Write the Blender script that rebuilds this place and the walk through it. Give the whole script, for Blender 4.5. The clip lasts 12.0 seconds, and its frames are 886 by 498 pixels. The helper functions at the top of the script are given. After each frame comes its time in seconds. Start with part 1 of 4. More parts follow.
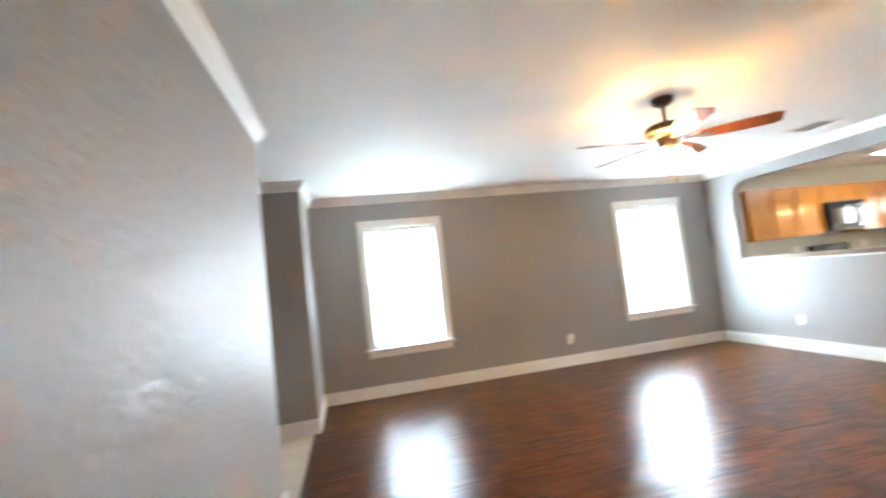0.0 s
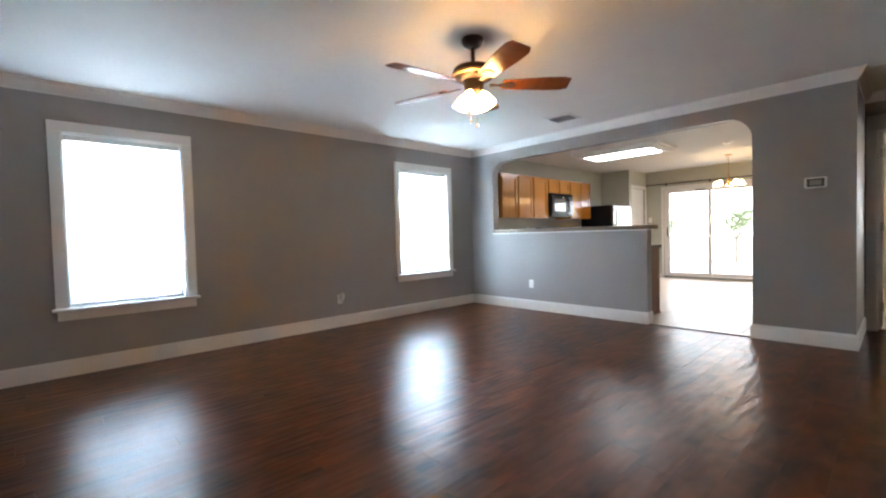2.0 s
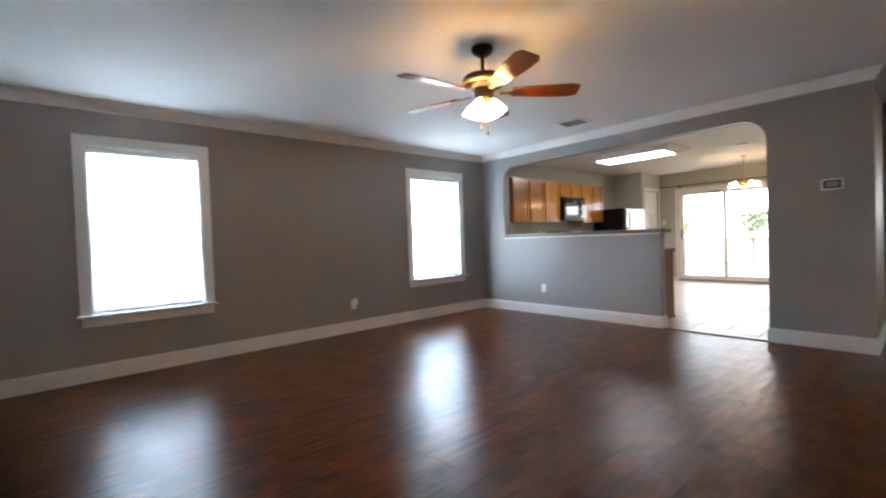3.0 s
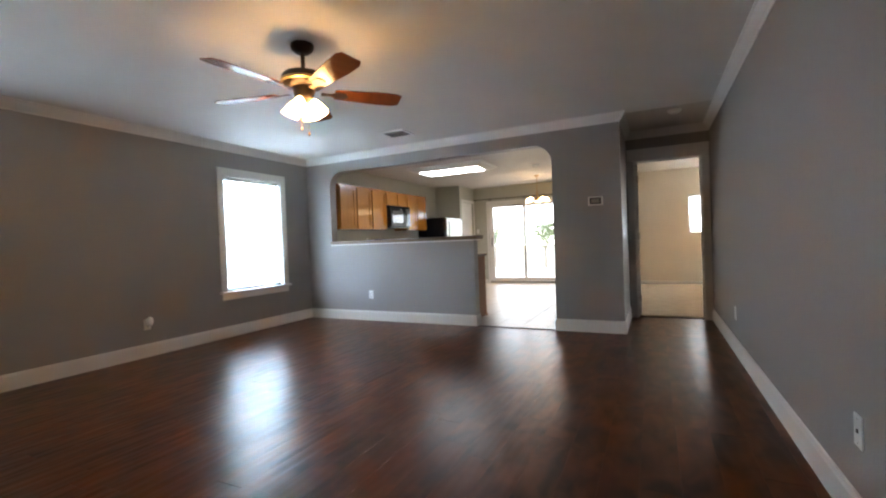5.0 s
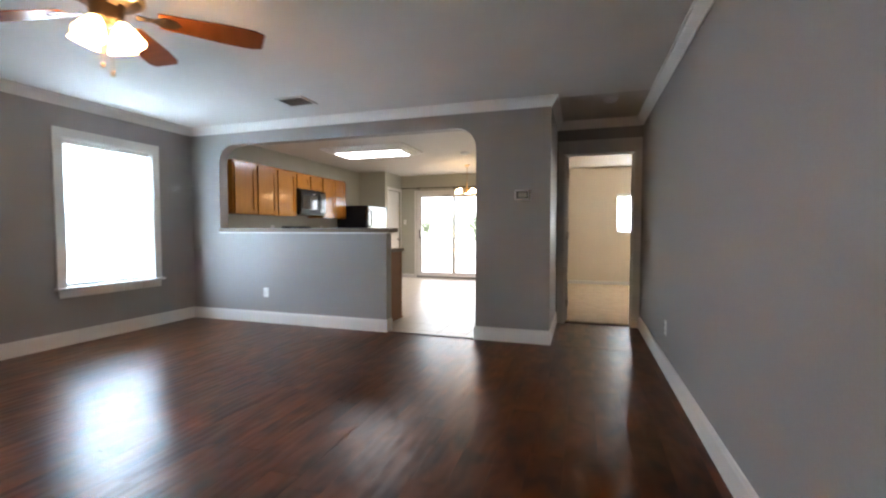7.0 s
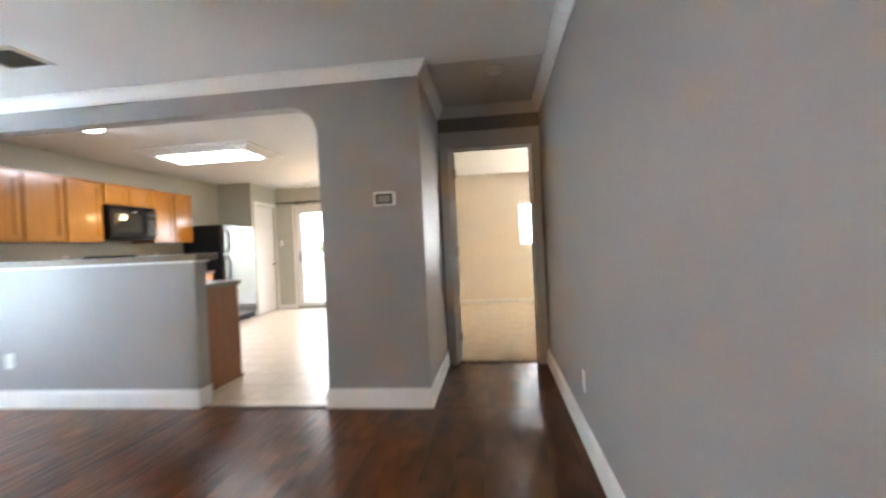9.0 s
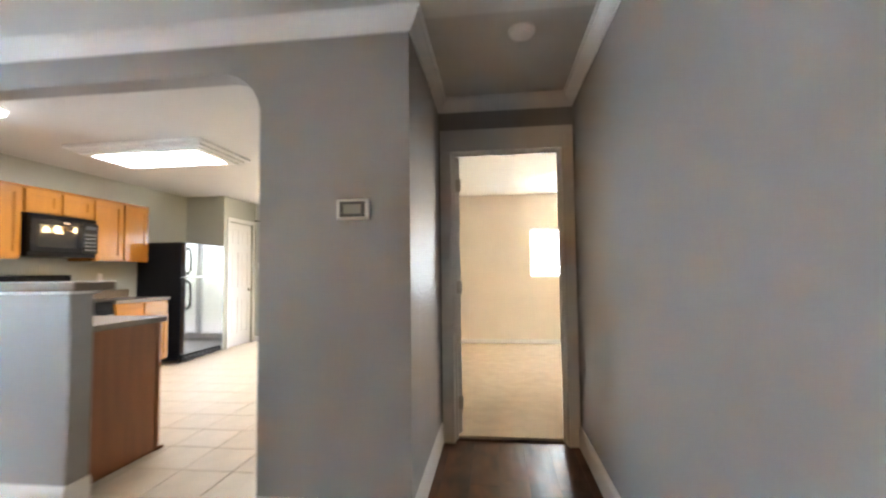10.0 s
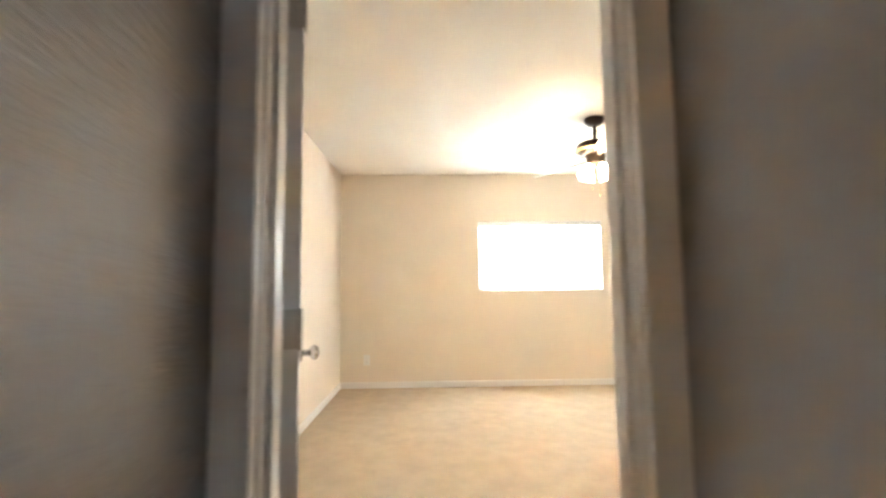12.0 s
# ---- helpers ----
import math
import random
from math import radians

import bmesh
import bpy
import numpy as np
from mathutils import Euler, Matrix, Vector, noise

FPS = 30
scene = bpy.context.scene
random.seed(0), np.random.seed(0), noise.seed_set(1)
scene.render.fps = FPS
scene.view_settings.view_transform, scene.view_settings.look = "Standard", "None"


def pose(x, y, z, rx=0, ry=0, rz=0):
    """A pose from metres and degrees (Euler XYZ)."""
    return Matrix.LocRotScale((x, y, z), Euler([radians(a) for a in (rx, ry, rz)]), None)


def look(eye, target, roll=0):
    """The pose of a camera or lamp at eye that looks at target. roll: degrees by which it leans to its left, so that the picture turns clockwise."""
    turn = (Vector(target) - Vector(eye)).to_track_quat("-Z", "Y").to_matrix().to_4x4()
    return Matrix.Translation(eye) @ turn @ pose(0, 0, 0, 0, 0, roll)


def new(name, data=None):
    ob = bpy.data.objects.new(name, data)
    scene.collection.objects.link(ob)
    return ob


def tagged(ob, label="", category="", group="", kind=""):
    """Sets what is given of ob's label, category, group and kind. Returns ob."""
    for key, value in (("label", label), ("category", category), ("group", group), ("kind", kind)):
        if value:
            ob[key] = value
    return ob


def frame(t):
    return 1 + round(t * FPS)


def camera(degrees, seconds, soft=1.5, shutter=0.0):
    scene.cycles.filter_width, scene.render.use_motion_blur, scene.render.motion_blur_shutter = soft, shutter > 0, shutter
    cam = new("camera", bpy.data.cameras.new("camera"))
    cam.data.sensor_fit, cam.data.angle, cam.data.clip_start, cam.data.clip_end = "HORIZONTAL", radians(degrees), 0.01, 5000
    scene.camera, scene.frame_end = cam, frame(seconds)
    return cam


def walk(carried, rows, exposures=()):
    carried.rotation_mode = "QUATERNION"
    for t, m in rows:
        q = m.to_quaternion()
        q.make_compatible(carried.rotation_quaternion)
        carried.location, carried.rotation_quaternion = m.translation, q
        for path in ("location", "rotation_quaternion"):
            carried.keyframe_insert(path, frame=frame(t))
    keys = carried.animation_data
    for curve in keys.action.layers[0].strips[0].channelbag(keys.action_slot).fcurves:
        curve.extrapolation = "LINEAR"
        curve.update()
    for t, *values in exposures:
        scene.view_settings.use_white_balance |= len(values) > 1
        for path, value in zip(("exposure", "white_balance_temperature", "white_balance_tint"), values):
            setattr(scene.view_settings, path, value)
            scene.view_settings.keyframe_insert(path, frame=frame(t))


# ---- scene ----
cam = camera(91.3, 12.0, soft=2.2, shutter=0.8)
PATH = [
    (0, (-5.241, 0.112, 1.342), (-4.804, 2.059, 1.474), -6.3),
    (0.5, (-5.163, 0.411, 1.192), (-4.408, 2.253, 1.387), -5.4),
    (1, (-5.077, 0.597, 1.138), (-4.219, 2.396, 1.31), -3.1),
    (1.5, (-5.095, 0.662, 1.111), (-3.852, 2.227, 1.048), -0.7),
    (2, (-5.184, 0.672, 1.101), (-3.815, 2.129, 1.039), -1.5),
    (2.5, (-5.219, 0.682, 1.11), (-3.903, 2.186, 1.036), -1.8),
    (2.7, (-5.215, 0.666, 1.115), (-3.912, 2.183, 1.062), -1.9),
    (4.3, (-5.167, 0.622, 1.123), (-3.425, 1.603, 1.096), -1.9),
    (4.5, (-5.165, 0.625, 1.097), (-3.373, 1.513, 1.072), -1.9),
    (5, (-5.165, 0.629, 1.095), (-3.37, 1.509, 1.063), -2.2),
    (5.5, (-5.157, 0.64, 1.092), (-3.365, 1.529, 1.066), -1.8),
    (6, (-5.105, 0.691, 1.105), (-3.301, 1.554, 1.087), -1.3),
    (6.5, (-4.813, 0.691, 1.099), (-2.923, 1.335, 1.004), 0.3),
    (6.7, (-4.632, 0.683, 1.121), (-2.727, 1.285, 1.027), 0.1),
    (8.3, (-3.585, 0.439, 1.163), (-1.719, 1.157, 1.148), -0.4),
    (8.5, (-3.459, 0.446, 1.115), (-1.546, 1.028, 1.063), -0.5),
    (9, (-3.021, 0.461, 1.145), (-1.035, 0.697, 1.128), -2.6),
    (9.5, (-2.544, 0.48, 1.173), (-0.552, 0.649, 1.232), -2.0),
    (10, (-1.985, 0.559, 1.194), (-0.002, 0.796, 1.298), -0.7),
    (10.5, (-1.403, 0.544, 1.187), (0.587, 0.673, 1.341), -0.6),
    (11, (-0.839, 0.556, 1.183), (1.148, 0.655, 1.389), -0.0),
    (11.5, (-0.286, 0.534, 1.226), (1.706, 0.5, 1.392), -1.0),
    (12, (0.218, 0.507, 1.177), (2.21, 0.461, 1.336), -0.6),
]
EXPOSURE = [(0, 2.5, 6800, 13), (0.5, 2.2, 6750, 13), (1, 1.97, 6650, 14), (1.5, 1.55, 6500, 15), (2.5, 1.15, 6500, 15), (4.5, 0.88, 6500, 15), (5.5, 0.9, 6500, 15), (6.5, 1.08, 6500, 15), (8.5, 1.65, 6500, 14), (9.5, 2.1, 6500, 13), (10.5, 2.06, 6500, 12), (11.5, 2.1, 6500, 12), (12, 2.1, 6500, 12)]
walk(cam, [(t, look(eye, target, roll)) for t, eye, target, roll in PATH], EXPOSURE)

# ---- world and light ----
world = bpy.data.worlds.new("sky")
scene.world = world
world.use_nodes = True
wn = world.node_tree.nodes
sky = wn.new("ShaderNodeTexSky")
sky.sky_type = "NISHITA"
sky.sun_disc = False
sky.sun_elevation = radians(55.7)
sky.sun_rotation = radians(192)
wn["Background"].inputs["Strength"].default_value = 0.15
world.node_tree.links.new(sky.outputs["Color"], wn["Background"].inputs["Color"])


def lamp(name, kind, m, energy, color, **settings):
    data = bpy.data.lights.new(name, kind)
    data.energy, data.color = energy, color
    for key, value in settings.items():
        if key == "size":
            data.size = value
        elif key == "size_y":
            data.size_y = value
        elif key == "radius":
            data.shadow_soft_size = value
        elif key == "angle":
            data.angle = value
    if kind == "AREA":
        data.shape = "RECTANGLE"
    ob = new(name, data)
    ob.matrix_world = m
    return ob


lamp("sun", "SUN", look((-1.5, -7.0, 10.5), (0, 0, 0)), 5.0, (1.0, 0.97, 0.92), angle=radians(0.6))

# ---- measures of the place ----
H = 2.44            # ceiling
NY = 5.48           # living room's window wall
WX = -5.64          # stub of wall beside the first window
WX2 = -5.75         # long wall beside the entry
FY0, FY1 = 3.06, 4.53   # entry opening
HX, HY = 1.10, 0.95     # hall: end wall, side wall
KX = 5.33           # kitchen's far wall
KY = 1.70           # kitchen's side wall
BX, BY = 5.18, 1.56     # bedroom's far wall and side wall
DAY = (0.57, 0.785, 1.0)

W1 = (-5.00, -4.12, 0.575, 2.045)
W2 = (-1.475, -0.555, 0.575, 2.045)
BW = (-1.455, -0.01, 1.09, 1.89)
SL = (2.62, 4.44, 0.02, 2.03)

# daylight standing in the openings
for (a, b, c, d), power in ((W1, 48), (W2, 102)):
    lamp("window_daylight", "AREA", look(((a + b) / 2, NY + 0.20, (c + d) / 2), ((a + b) / 2, 0, (c + d) / 2)), power, DAY, size=b - a, size_y=d - c)
lamp("bedroom_daylight", "AREA", look((BX + 0.22, (BW[0] + BW[1]) / 2, (BW[2] + BW[3]) / 2), (0, (BW[0] + BW[1]) / 2, 1.2)), 58, (0.80, 0.90, 1.0), size=BW[1] - BW[0], size_y=BW[3] - BW[2])


# Unseen lamp added above the sliding door to brighten the kitchen.
lamp("added_slider_fill", "AREA", look((6.25, 3.53, 2.95), (3.6, 3.6, 0)), 32, (0.93, 0.97, 1.0), size=1.8, size_y=1.3)


# ---- materials ----
def material(name, color, rough=0.5, metal=0.0, vary=0.06, scale=3.0, fine=60.0, bump=0.0, bump_scale=120.0, coat=0.0, spec=0.5, stretch=(1, 1, 1), depth=0.004):
    m = bpy.data.materials.new(name)
    m.use_nodes = True
    t = m.node_tree
    n, l = t.nodes, t.links
    b = n["Principled BSDF"]
    b.inputs["Roughness"].default_value = rough
    b.inputs["Metallic"].default_value = metal
    b.inputs["Specular IOR Level"].default_value = spec
    b.inputs["Coat Weight"].default_value = coat
    co = n.new("ShaderNodeTexCoord")
    mp = n.new("ShaderNodeMapping")
    mp.inputs["Scale"].default_value = stretch
    l.new(co.outputs["Object"], mp.inputs["Vector"])
    big, small = n.new("ShaderNodeTexNoise"), n.new("ShaderNodeTexNoise")
    big.inputs["Scale"].default_value, small.inputs["Scale"].default_value = scale, fine
    big.inputs["Detail"].default_value = 4
    for k in (big, small):
        l.new(mp.outputs["Vector"], k.inputs["Vector"])
    mix = n.new("ShaderNodeMath")
    mix.operation = "MULTIPLY_ADD"
    mix.inputs[1].default_value = 0.35
    l.new(small.outputs["Fac"], mix.inputs[0])
    l.new(big.outputs["Fac"], mix.inputs[2])
    ramp = n.new("ShaderNodeValToRGB")
    lo, hi = [max(0, c * (1 - vary)) for c in color], [min(1, c * (1 + vary)) for c in color]
    ramp.color_ramp.elements[0].position, ramp.color_ramp.elements[1].position = 0.4, 0.95
    ramp.color_ramp.elements[0].color, ramp.color_ramp.elements[1].color = (*lo, 1), (*hi, 1)
    l.new(mix.outputs[0], ramp.inputs["Fac"])
    l.new(ramp.outputs["Color"], b.inputs["Base Color"])
    rr = n.new("ShaderNodeMapRange")
    rr.inputs["To Min"].default_value, rr.inputs["To Max"].default_value = max(0, rough - 0.06), min(1, rough + 0.06)
    l.new(big.outputs["Fac"], rr.inputs["Value"])
    l.new(rr.outputs["Result"], b.inputs["Roughness"])
    if bump:
        bn = n.new("ShaderNodeTexNoise")
        bn.inputs["Scale"].default_value, bn.inputs["Detail"].default_value = bump_scale, 3
        l.new(mp.outputs["Vector"], bn.inputs["Vector"])
        bu = n.new("ShaderNodeBump")
        bu.inputs["Strength"].default_value, bu.inputs["Distance"].default_value = bump, depth
        l.new(bn.outputs["Fac"], bu.inputs["Height"])
        l.new(bu.outputs["Normal"], b.inputs["Normal"])
    return m


def glow(name, color, strength):
    m = material(name, color, 0.4, vary=0.01)
    b = m.node_tree.nodes["Principled BSDF"]
    b.inputs["Emission Color"].default_value = (*color, 1)
    b.inputs["Emission Strength"].default_value = strength
    return m


def glass(name, rough=0.0, tint=(1, 1, 1)):
    m = bpy.data.materials.new(name)
    m.use_nodes = True
    b = m.node_tree.nodes["Principled BSDF"]
    b.inputs["Base Color"].default_value = (*tint, 1)
    b.inputs["Transmission Weight"].default_value = 1.0
    b.inputs["Roughness"].default_value = rough
    b.inputs["IOR"].default_value = 1.1
    return m


PAINT = material("grey_wall_paint", (0.315, 0.303, 0.297), 0.46, vary=0.03, scale=1.5, bump=0.38, bump_scale=75)
TEXTURED = material("grey_textured_paint", (0.315, 0.303, 0.297), 0.45, vary=0.03, scale=1.5, bump=1.0, bump_scale=32, stretch=(1, 1, 0.8), depth=0.012)
SAGE = material("sage_wall_paint", (0.45, 0.455, 0.39), 0.5, vary=0.03, bump=0.2, bump_scale=70)
SHEEN = material("grey_sheen_paint", (0.315, 0.303, 0.297), 0.43, vary=0.03, scale=1.5, bump=1.0, bump_scale=30, stretch=(0.7, 1, 2.0), depth=0.005)
BEIGE = material("beige_wall_paint", (0.78, 0.71, 0.61), 0.55, vary=0.03, bump=0.2, bump_scale=70)
CREAM = material("cream_ceiling_paint", (0.78, 0.74, 0.67), 0.7, vary=0.02, bump=0.3, bump_scale=90)
# Same ceiling paint, lightened for the living room: daylight put into its colour.
CEIL_LIVING = material("daylit_ceiling_paint", (0.76, 0.745, 0.72), 0.7, vary=0.02, bump=0.3, bump_scale=90)
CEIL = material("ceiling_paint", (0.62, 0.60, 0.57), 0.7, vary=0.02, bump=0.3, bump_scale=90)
WHITE = material("white_trim_paint", (0.78, 0.77, 0.75), 0.35, vary=0.02)
PLASTIC = material("white_plastic", (0.8, 0.8, 0.78), 0.3, vary=0.02)
SUBFLOOR = material("dark_underlay", (0.02, 0.012, 0.008), 0.7)
GROUT = material("grout", (0.42, 0.36, 0.28), 0.85, bump=0.3)
CARPET = material("beige_carpet", (0.50, 0.41, 0.30), 0.95, vary=0.10, scale=7, fine=220, bump=0.9, bump_scale=260, spec=0.1)
TILE = material("cream_floor_tile", (0.55, 0.465, 0.36), 0.345, vary=0.10, scale=5, fine=40, bump=0.05, bump_scale=30)
OAK = material("honey_oak", (0.37, 0.143, 0.019), 0.22, vary=0.14, scale=2.5, fine=30, coat=0.35, stretch=(9, 9, 0.8), bump=0.08, bump_scale=25)
OAKH = material("honey_oak_rail", (0.37, 0.143, 0.019), 0.22, vary=0.14, scale=2.5, fine=30, coat=0.35, stretch=(0.8, 9, 9), bump=0.08, bump_scale=25)
PANEL = material("brown_end_panel", (0.23, 0.078, 0.022), 0.4, vary=0.2, scale=2.5, fine=30, stretch=(9, 9, 0.8))
LAMINATE = material("grey_brown_laminate", (0.17, 0.125, 0.088), 0.42, vary=0.2, scale=30, fine=200)
BLACK = material("black_appliance", (0.010, 0.010, 0.011), 0.2, vary=0.05, spec=0.12)
BLACKGLASS = material("black_glass", (0.01, 0.01, 0.012), 0.04, vary=0.02, spec=0.9, coat=0.7)
STEEL = material("brushed_steel", (0.55, 0.55, 0.56), 0.28, metal=1.0, vary=0.04, stretch=(1, 1, 14))
CHROME = material("satin_nickel", (0.6, 0.58, 0.55), 0.22, metal=1.0, vary=0.03)
NICKEL = material("dull_nickel", (0.55, 0.52, 0.47), 0.5, metal=0.4, vary=0.05)
BRONZE = material("dark_bronze", (0.045, 0.03, 0.022), 0.38, metal=0.7, vary=0.1)
BRASS = material("aged_brass", (0.45, 0.30, 0.14), 0.35, metal=0.9, vary=0.1)
BLADE = material("cherry_blade", (0.22, 0.07, 0.025), 0.2, vary=0.2, stretch=(8, 1, 1))
GLASS = glass("clear_glass")
SHADE = glow("lit_frosted_shade", (1.0, 0.60, 0.22), 26.0)
SHADE3 = glow("softly_lit_shade", (1.0, 0.68, 0.33), 18.0)
SHADE2 = glow("lit_white_shade", (1.0, 0.80, 0.56), 21.0)
TUBE = glow("lit_diffuser", (0.96, 0.98, 1.0), 9.5)
DARK = material("dark_slot", (0.02, 0.02, 0.02), 0.6)
# Grass far paler than its own green: the yard's glare put into colour.
GRASS = material("pale_lawn", (0.48, 0.48, 0.38), 0.9, vary=0.3, scale=1.0, fine=30, bump=0.4)
PATIO = material("patio_concrete", (0.58, 0.56, 0.52), 0.9, vary=0.1)
BLIND = material("white_blind_slat", (0.85, 0.85, 0.84), 0.45, vary=0.01)
bb = BLIND.node_tree
bt = bb.nodes.new("ShaderNodeBsdfTranslucent")
bt.inputs["Color"].default_value = (0.9, 0.9, 0.88, 1)
bm_ = bb.nodes.new("ShaderNodeMixShader")
bm_.inputs["Fac"].default_value = 0.85
bb.links.new(bb.nodes["Principled BSDF"].outputs["BSDF"], bm_.inputs[1])
bb.links.new(bt.outputs["BSDF"], bm_.inputs[2])
bb.links.new(bm_.outputs["Shader"], bb.nodes["Material Output"].inputs["Surface"])


# floor planks: dark hand-scraped wood, each board its own tone
def wood_floor():
    m = bpy.data.materials.new("dark_scraped_wood")
    m.use_nodes = True
    t = m.node_tree
    n, l = t.nodes, t.links
    b = n["Principled BSDF"]
    b.inputs["Specular IOR Level"].default_value = 0.0
    b.inputs["Roughness"].default_value = 0.55
    b.inputs["Coat Weight"].default_value = 0.87
    b.inputs["Coat IOR"].default_value = 1.33
    co, info = n.new("ShaderNodeTexCoord"), n.new("ShaderNodeObjectInfo")
    shift = n.new("ShaderNodeVectorMath")
    shift.operation = "MULTIPLY_ADD"
    shift.inputs[1].default_value = (1, 1, 1)
    comb = n.new("ShaderNodeCombineXYZ")
    mul = n.new("ShaderNodeMath")
    mul.operation = "MULTIPLY"
    mul.inputs[1].default_value = 37.0
    l.new(info.outputs["Random"], mul.inputs[0])
    for i in range(3):
        l.new(mul.outputs[0], comb.inputs[i])
    l.new(co.outputs["Object"], shift.inputs[0])
    l.new(comb.outputs[0], shift.inputs[2])
    mp = n.new("ShaderNodeMapping")
    mp.inputs["Scale"].default_value = (3.2, 5.5, 5.5)
    l.new(shift.outputs[0], mp.inputs["Vector"])
    g, k = n.new("ShaderNodeTexNoise"), n.new("ShaderNodeTexNoise")
    g.inputs["Scale"].default_value, g.inputs["Detail"].default_value, g.inputs["Distortion"].default_value = 1.25, 2.0, 0.4
    k.inputs["Scale"].default_value, k.inputs["Detail"].default_value = 3.0, 3
    l.new(mp.outputs["Vector"], g.inputs["Vector"])
    l.new(shift.outputs[0], k.inputs["Vector"])
    ramp = n.new("ShaderNodeValToRGB")
    e = ramp.color_ramp.elements
    e[0].position, e[0].color = 0.32, (0.026, 0.009, 0.004, 1)
    e[1].position, e[1].color = 0.7, (0.118, 0.037, 0.012, 1)
    l.new(g.outputs["Fac"], ramp.inputs["Fac"])
    tone = n.new("ShaderNodeHueSaturation")
    mr = n.new("ShaderNodeMapRange")
    mr.inputs["To Min"].default_value, mr.inputs["To Max"].default_value = 0.9, 1.12
    l.new(info.outputs["Random"], mr.inputs["Value"])
    l.new(mr.outputs["Result"], tone.inputs["Value"])
    l.new(ramp.outputs["Color"], tone.inputs["Color"])
    l.new(tone.outputs["Color"], b.inputs["Base Color"])
    rr = n.new("ShaderNodeMapRange")
    rr.inputs["To Min"].default_value, rr.inputs["To Max"].default_value = 0.277, 0.285
    l.new(k.outputs["Fac"], rr.inputs["Value"])
    l.new(rr.outputs["Result"], b.inputs["Coat Roughness"])
    # hand-scraped ripples run along the board
    mp2 = n.new("ShaderNodeMapping")
    mp2.inputs["Scale"].default_value = (4.0, 24, 24)
    l.new(shift.outputs[0], mp2.inputs["Vector"])
    r = n.new("ShaderNodeTexNoise")
    r.inputs["Scale"].default_value, r.inputs["Detail"].default_value = 1.0, 0.0
    l.new(mp2.outputs["Vector"], r.inputs["Vector"])
    bu = n.new("ShaderNodeBump")
    bu.inputs["Strength"].default_value, bu.inputs["Distance"].default_value = 0.65, 0.005
    l.new(r.outputs["Fac"], bu.inputs["Height"])
    l.new(bu.outputs["Normal"], b.inputs["Coat Normal"])
    return m


WOOD = wood_floor()


# ---- building helpers ----
def box(bm, x0, x1, y0, y1, z0, z1, bevel=0.0):
    vs = [bm.verts.new((x, y, z)) for x in (x0, x1) for y in (y0, y1) for z in (z0, z1)]
    fs = [bm.faces.new([vs[i] for i in f]) for f in ((0, 1, 3, 2), (4, 6, 7, 5), (0, 4, 5, 1), (2, 3, 7, 6), (0, 2, 6, 4), (1, 5, 7, 3))]
    if bevel:
        bmesh.ops.bevel(bm, geom=list({e for f in fs for e in f.edges}), offset=bevel, segments=2, affect="EDGES", profile=0.5)
    return bm


def boxed(*args):
    return box(bmesh.new(), *args)


def lathe(bm, profile, segs=20, at=(0, 0, 0)):
    """Turn a list of (radius, height) about the vertical through at."""
    rings = []
    for r, z in profile:
        rings.append([bm.verts.new((at[0] + r * math.cos(2 * math.pi * i / segs), at[1] + r * math.sin(2 * math.pi * i / segs), at[2] + z)) for i in range(segs)])
    for a, b in zip(rings, rings[1:]):
        for i in range(segs):
            bm.faces.new((a[i], a[(i + 1) % segs], b[(i + 1) % segs], b[i]))
    for ring in (rings[0][::-1], rings[-1]):
        bm.faces.new(ring)
    return bm


def tube(bm, pts, r, segs=10):
    """A round bar along points."""
    pts = [Vector(p) for p in pts]
    rings = []
    for i, p in enumerate(pts):
        d = (pts[min(i + 1, len(pts) - 1)] - pts[max(i - 1, 0)]).normalized()
        a = d.orthogonal().normalized()
        if i and rings:
            a = (last - d * last.dot(d)).normalized()
        last = a
        b = d.cross(a)
        rings.append([bm.verts.new(p + r * (math.cos(2 * math.pi * k / segs) * a + math.sin(2 * math.pi * k / segs) * b)) for k in range(segs)])
    for u, v in zip(rings, rings[1:]):
        for k in range(segs):
            bm.faces.new((u[k], u[(k + 1) % segs], v[(k + 1) % segs], v[k]))
    bm.faces.new(rings[0][::-1])
    bm.faces.new(rings[-1])
    return bm


def finish(name, bm, mat, smooth=False):
    bmesh.ops.recalc_face_normals(bm, faces=bm.faces)
    me = bpy.data.meshes.new(name)
    bm.to_mesh(me)
    bm.free()
    me.materials.append(mat)
    if smooth:
        for p in me.polygons:
            p.use_smooth = True
        me.set_sharp_from_angle(angle=radians(40))
    return me


def part(name, bm, mat, parent, label="", smooth=False):
    ob = new(name, finish(name, bm, mat, smooth))
    ob.parent = parent
    if label:
        tagged(ob, label)
    return ob


def thing(name, m, label, category, group=""):
    ob = new(name)
    ob.matrix_world = m
    return tagged(ob, label, category, group)


def structure(name, bm, mat, label="", category="", smooth=False):
    return tagged(new(name, finish(name, bm, mat, smooth)), label, category, kind="structure")


def prism(outline, axis, a, b):
    """A flat outline pushed from a to b along axis ('x': outline in y, z; 'y': in x, z; 'z': in x, y)."""
    bm = bmesh.new()

    def at(p, d):
        return (d, *p) if axis == "x" else (p[0], d, p[1]) if axis == "y" else (*p, d)
    lo, hi = [bm.verts.new(at(p, a)) for p in outline], [bm.verts.new(at(p, b)) for p in outline]
    bm.faces.new(lo), bm.faces.new(hi[::-1])
    for i in range(len(lo)):
        j = (i + 1) % len(lo)
        bm.faces.new((lo[i], lo[j], hi[j], hi[i]))
    return bm


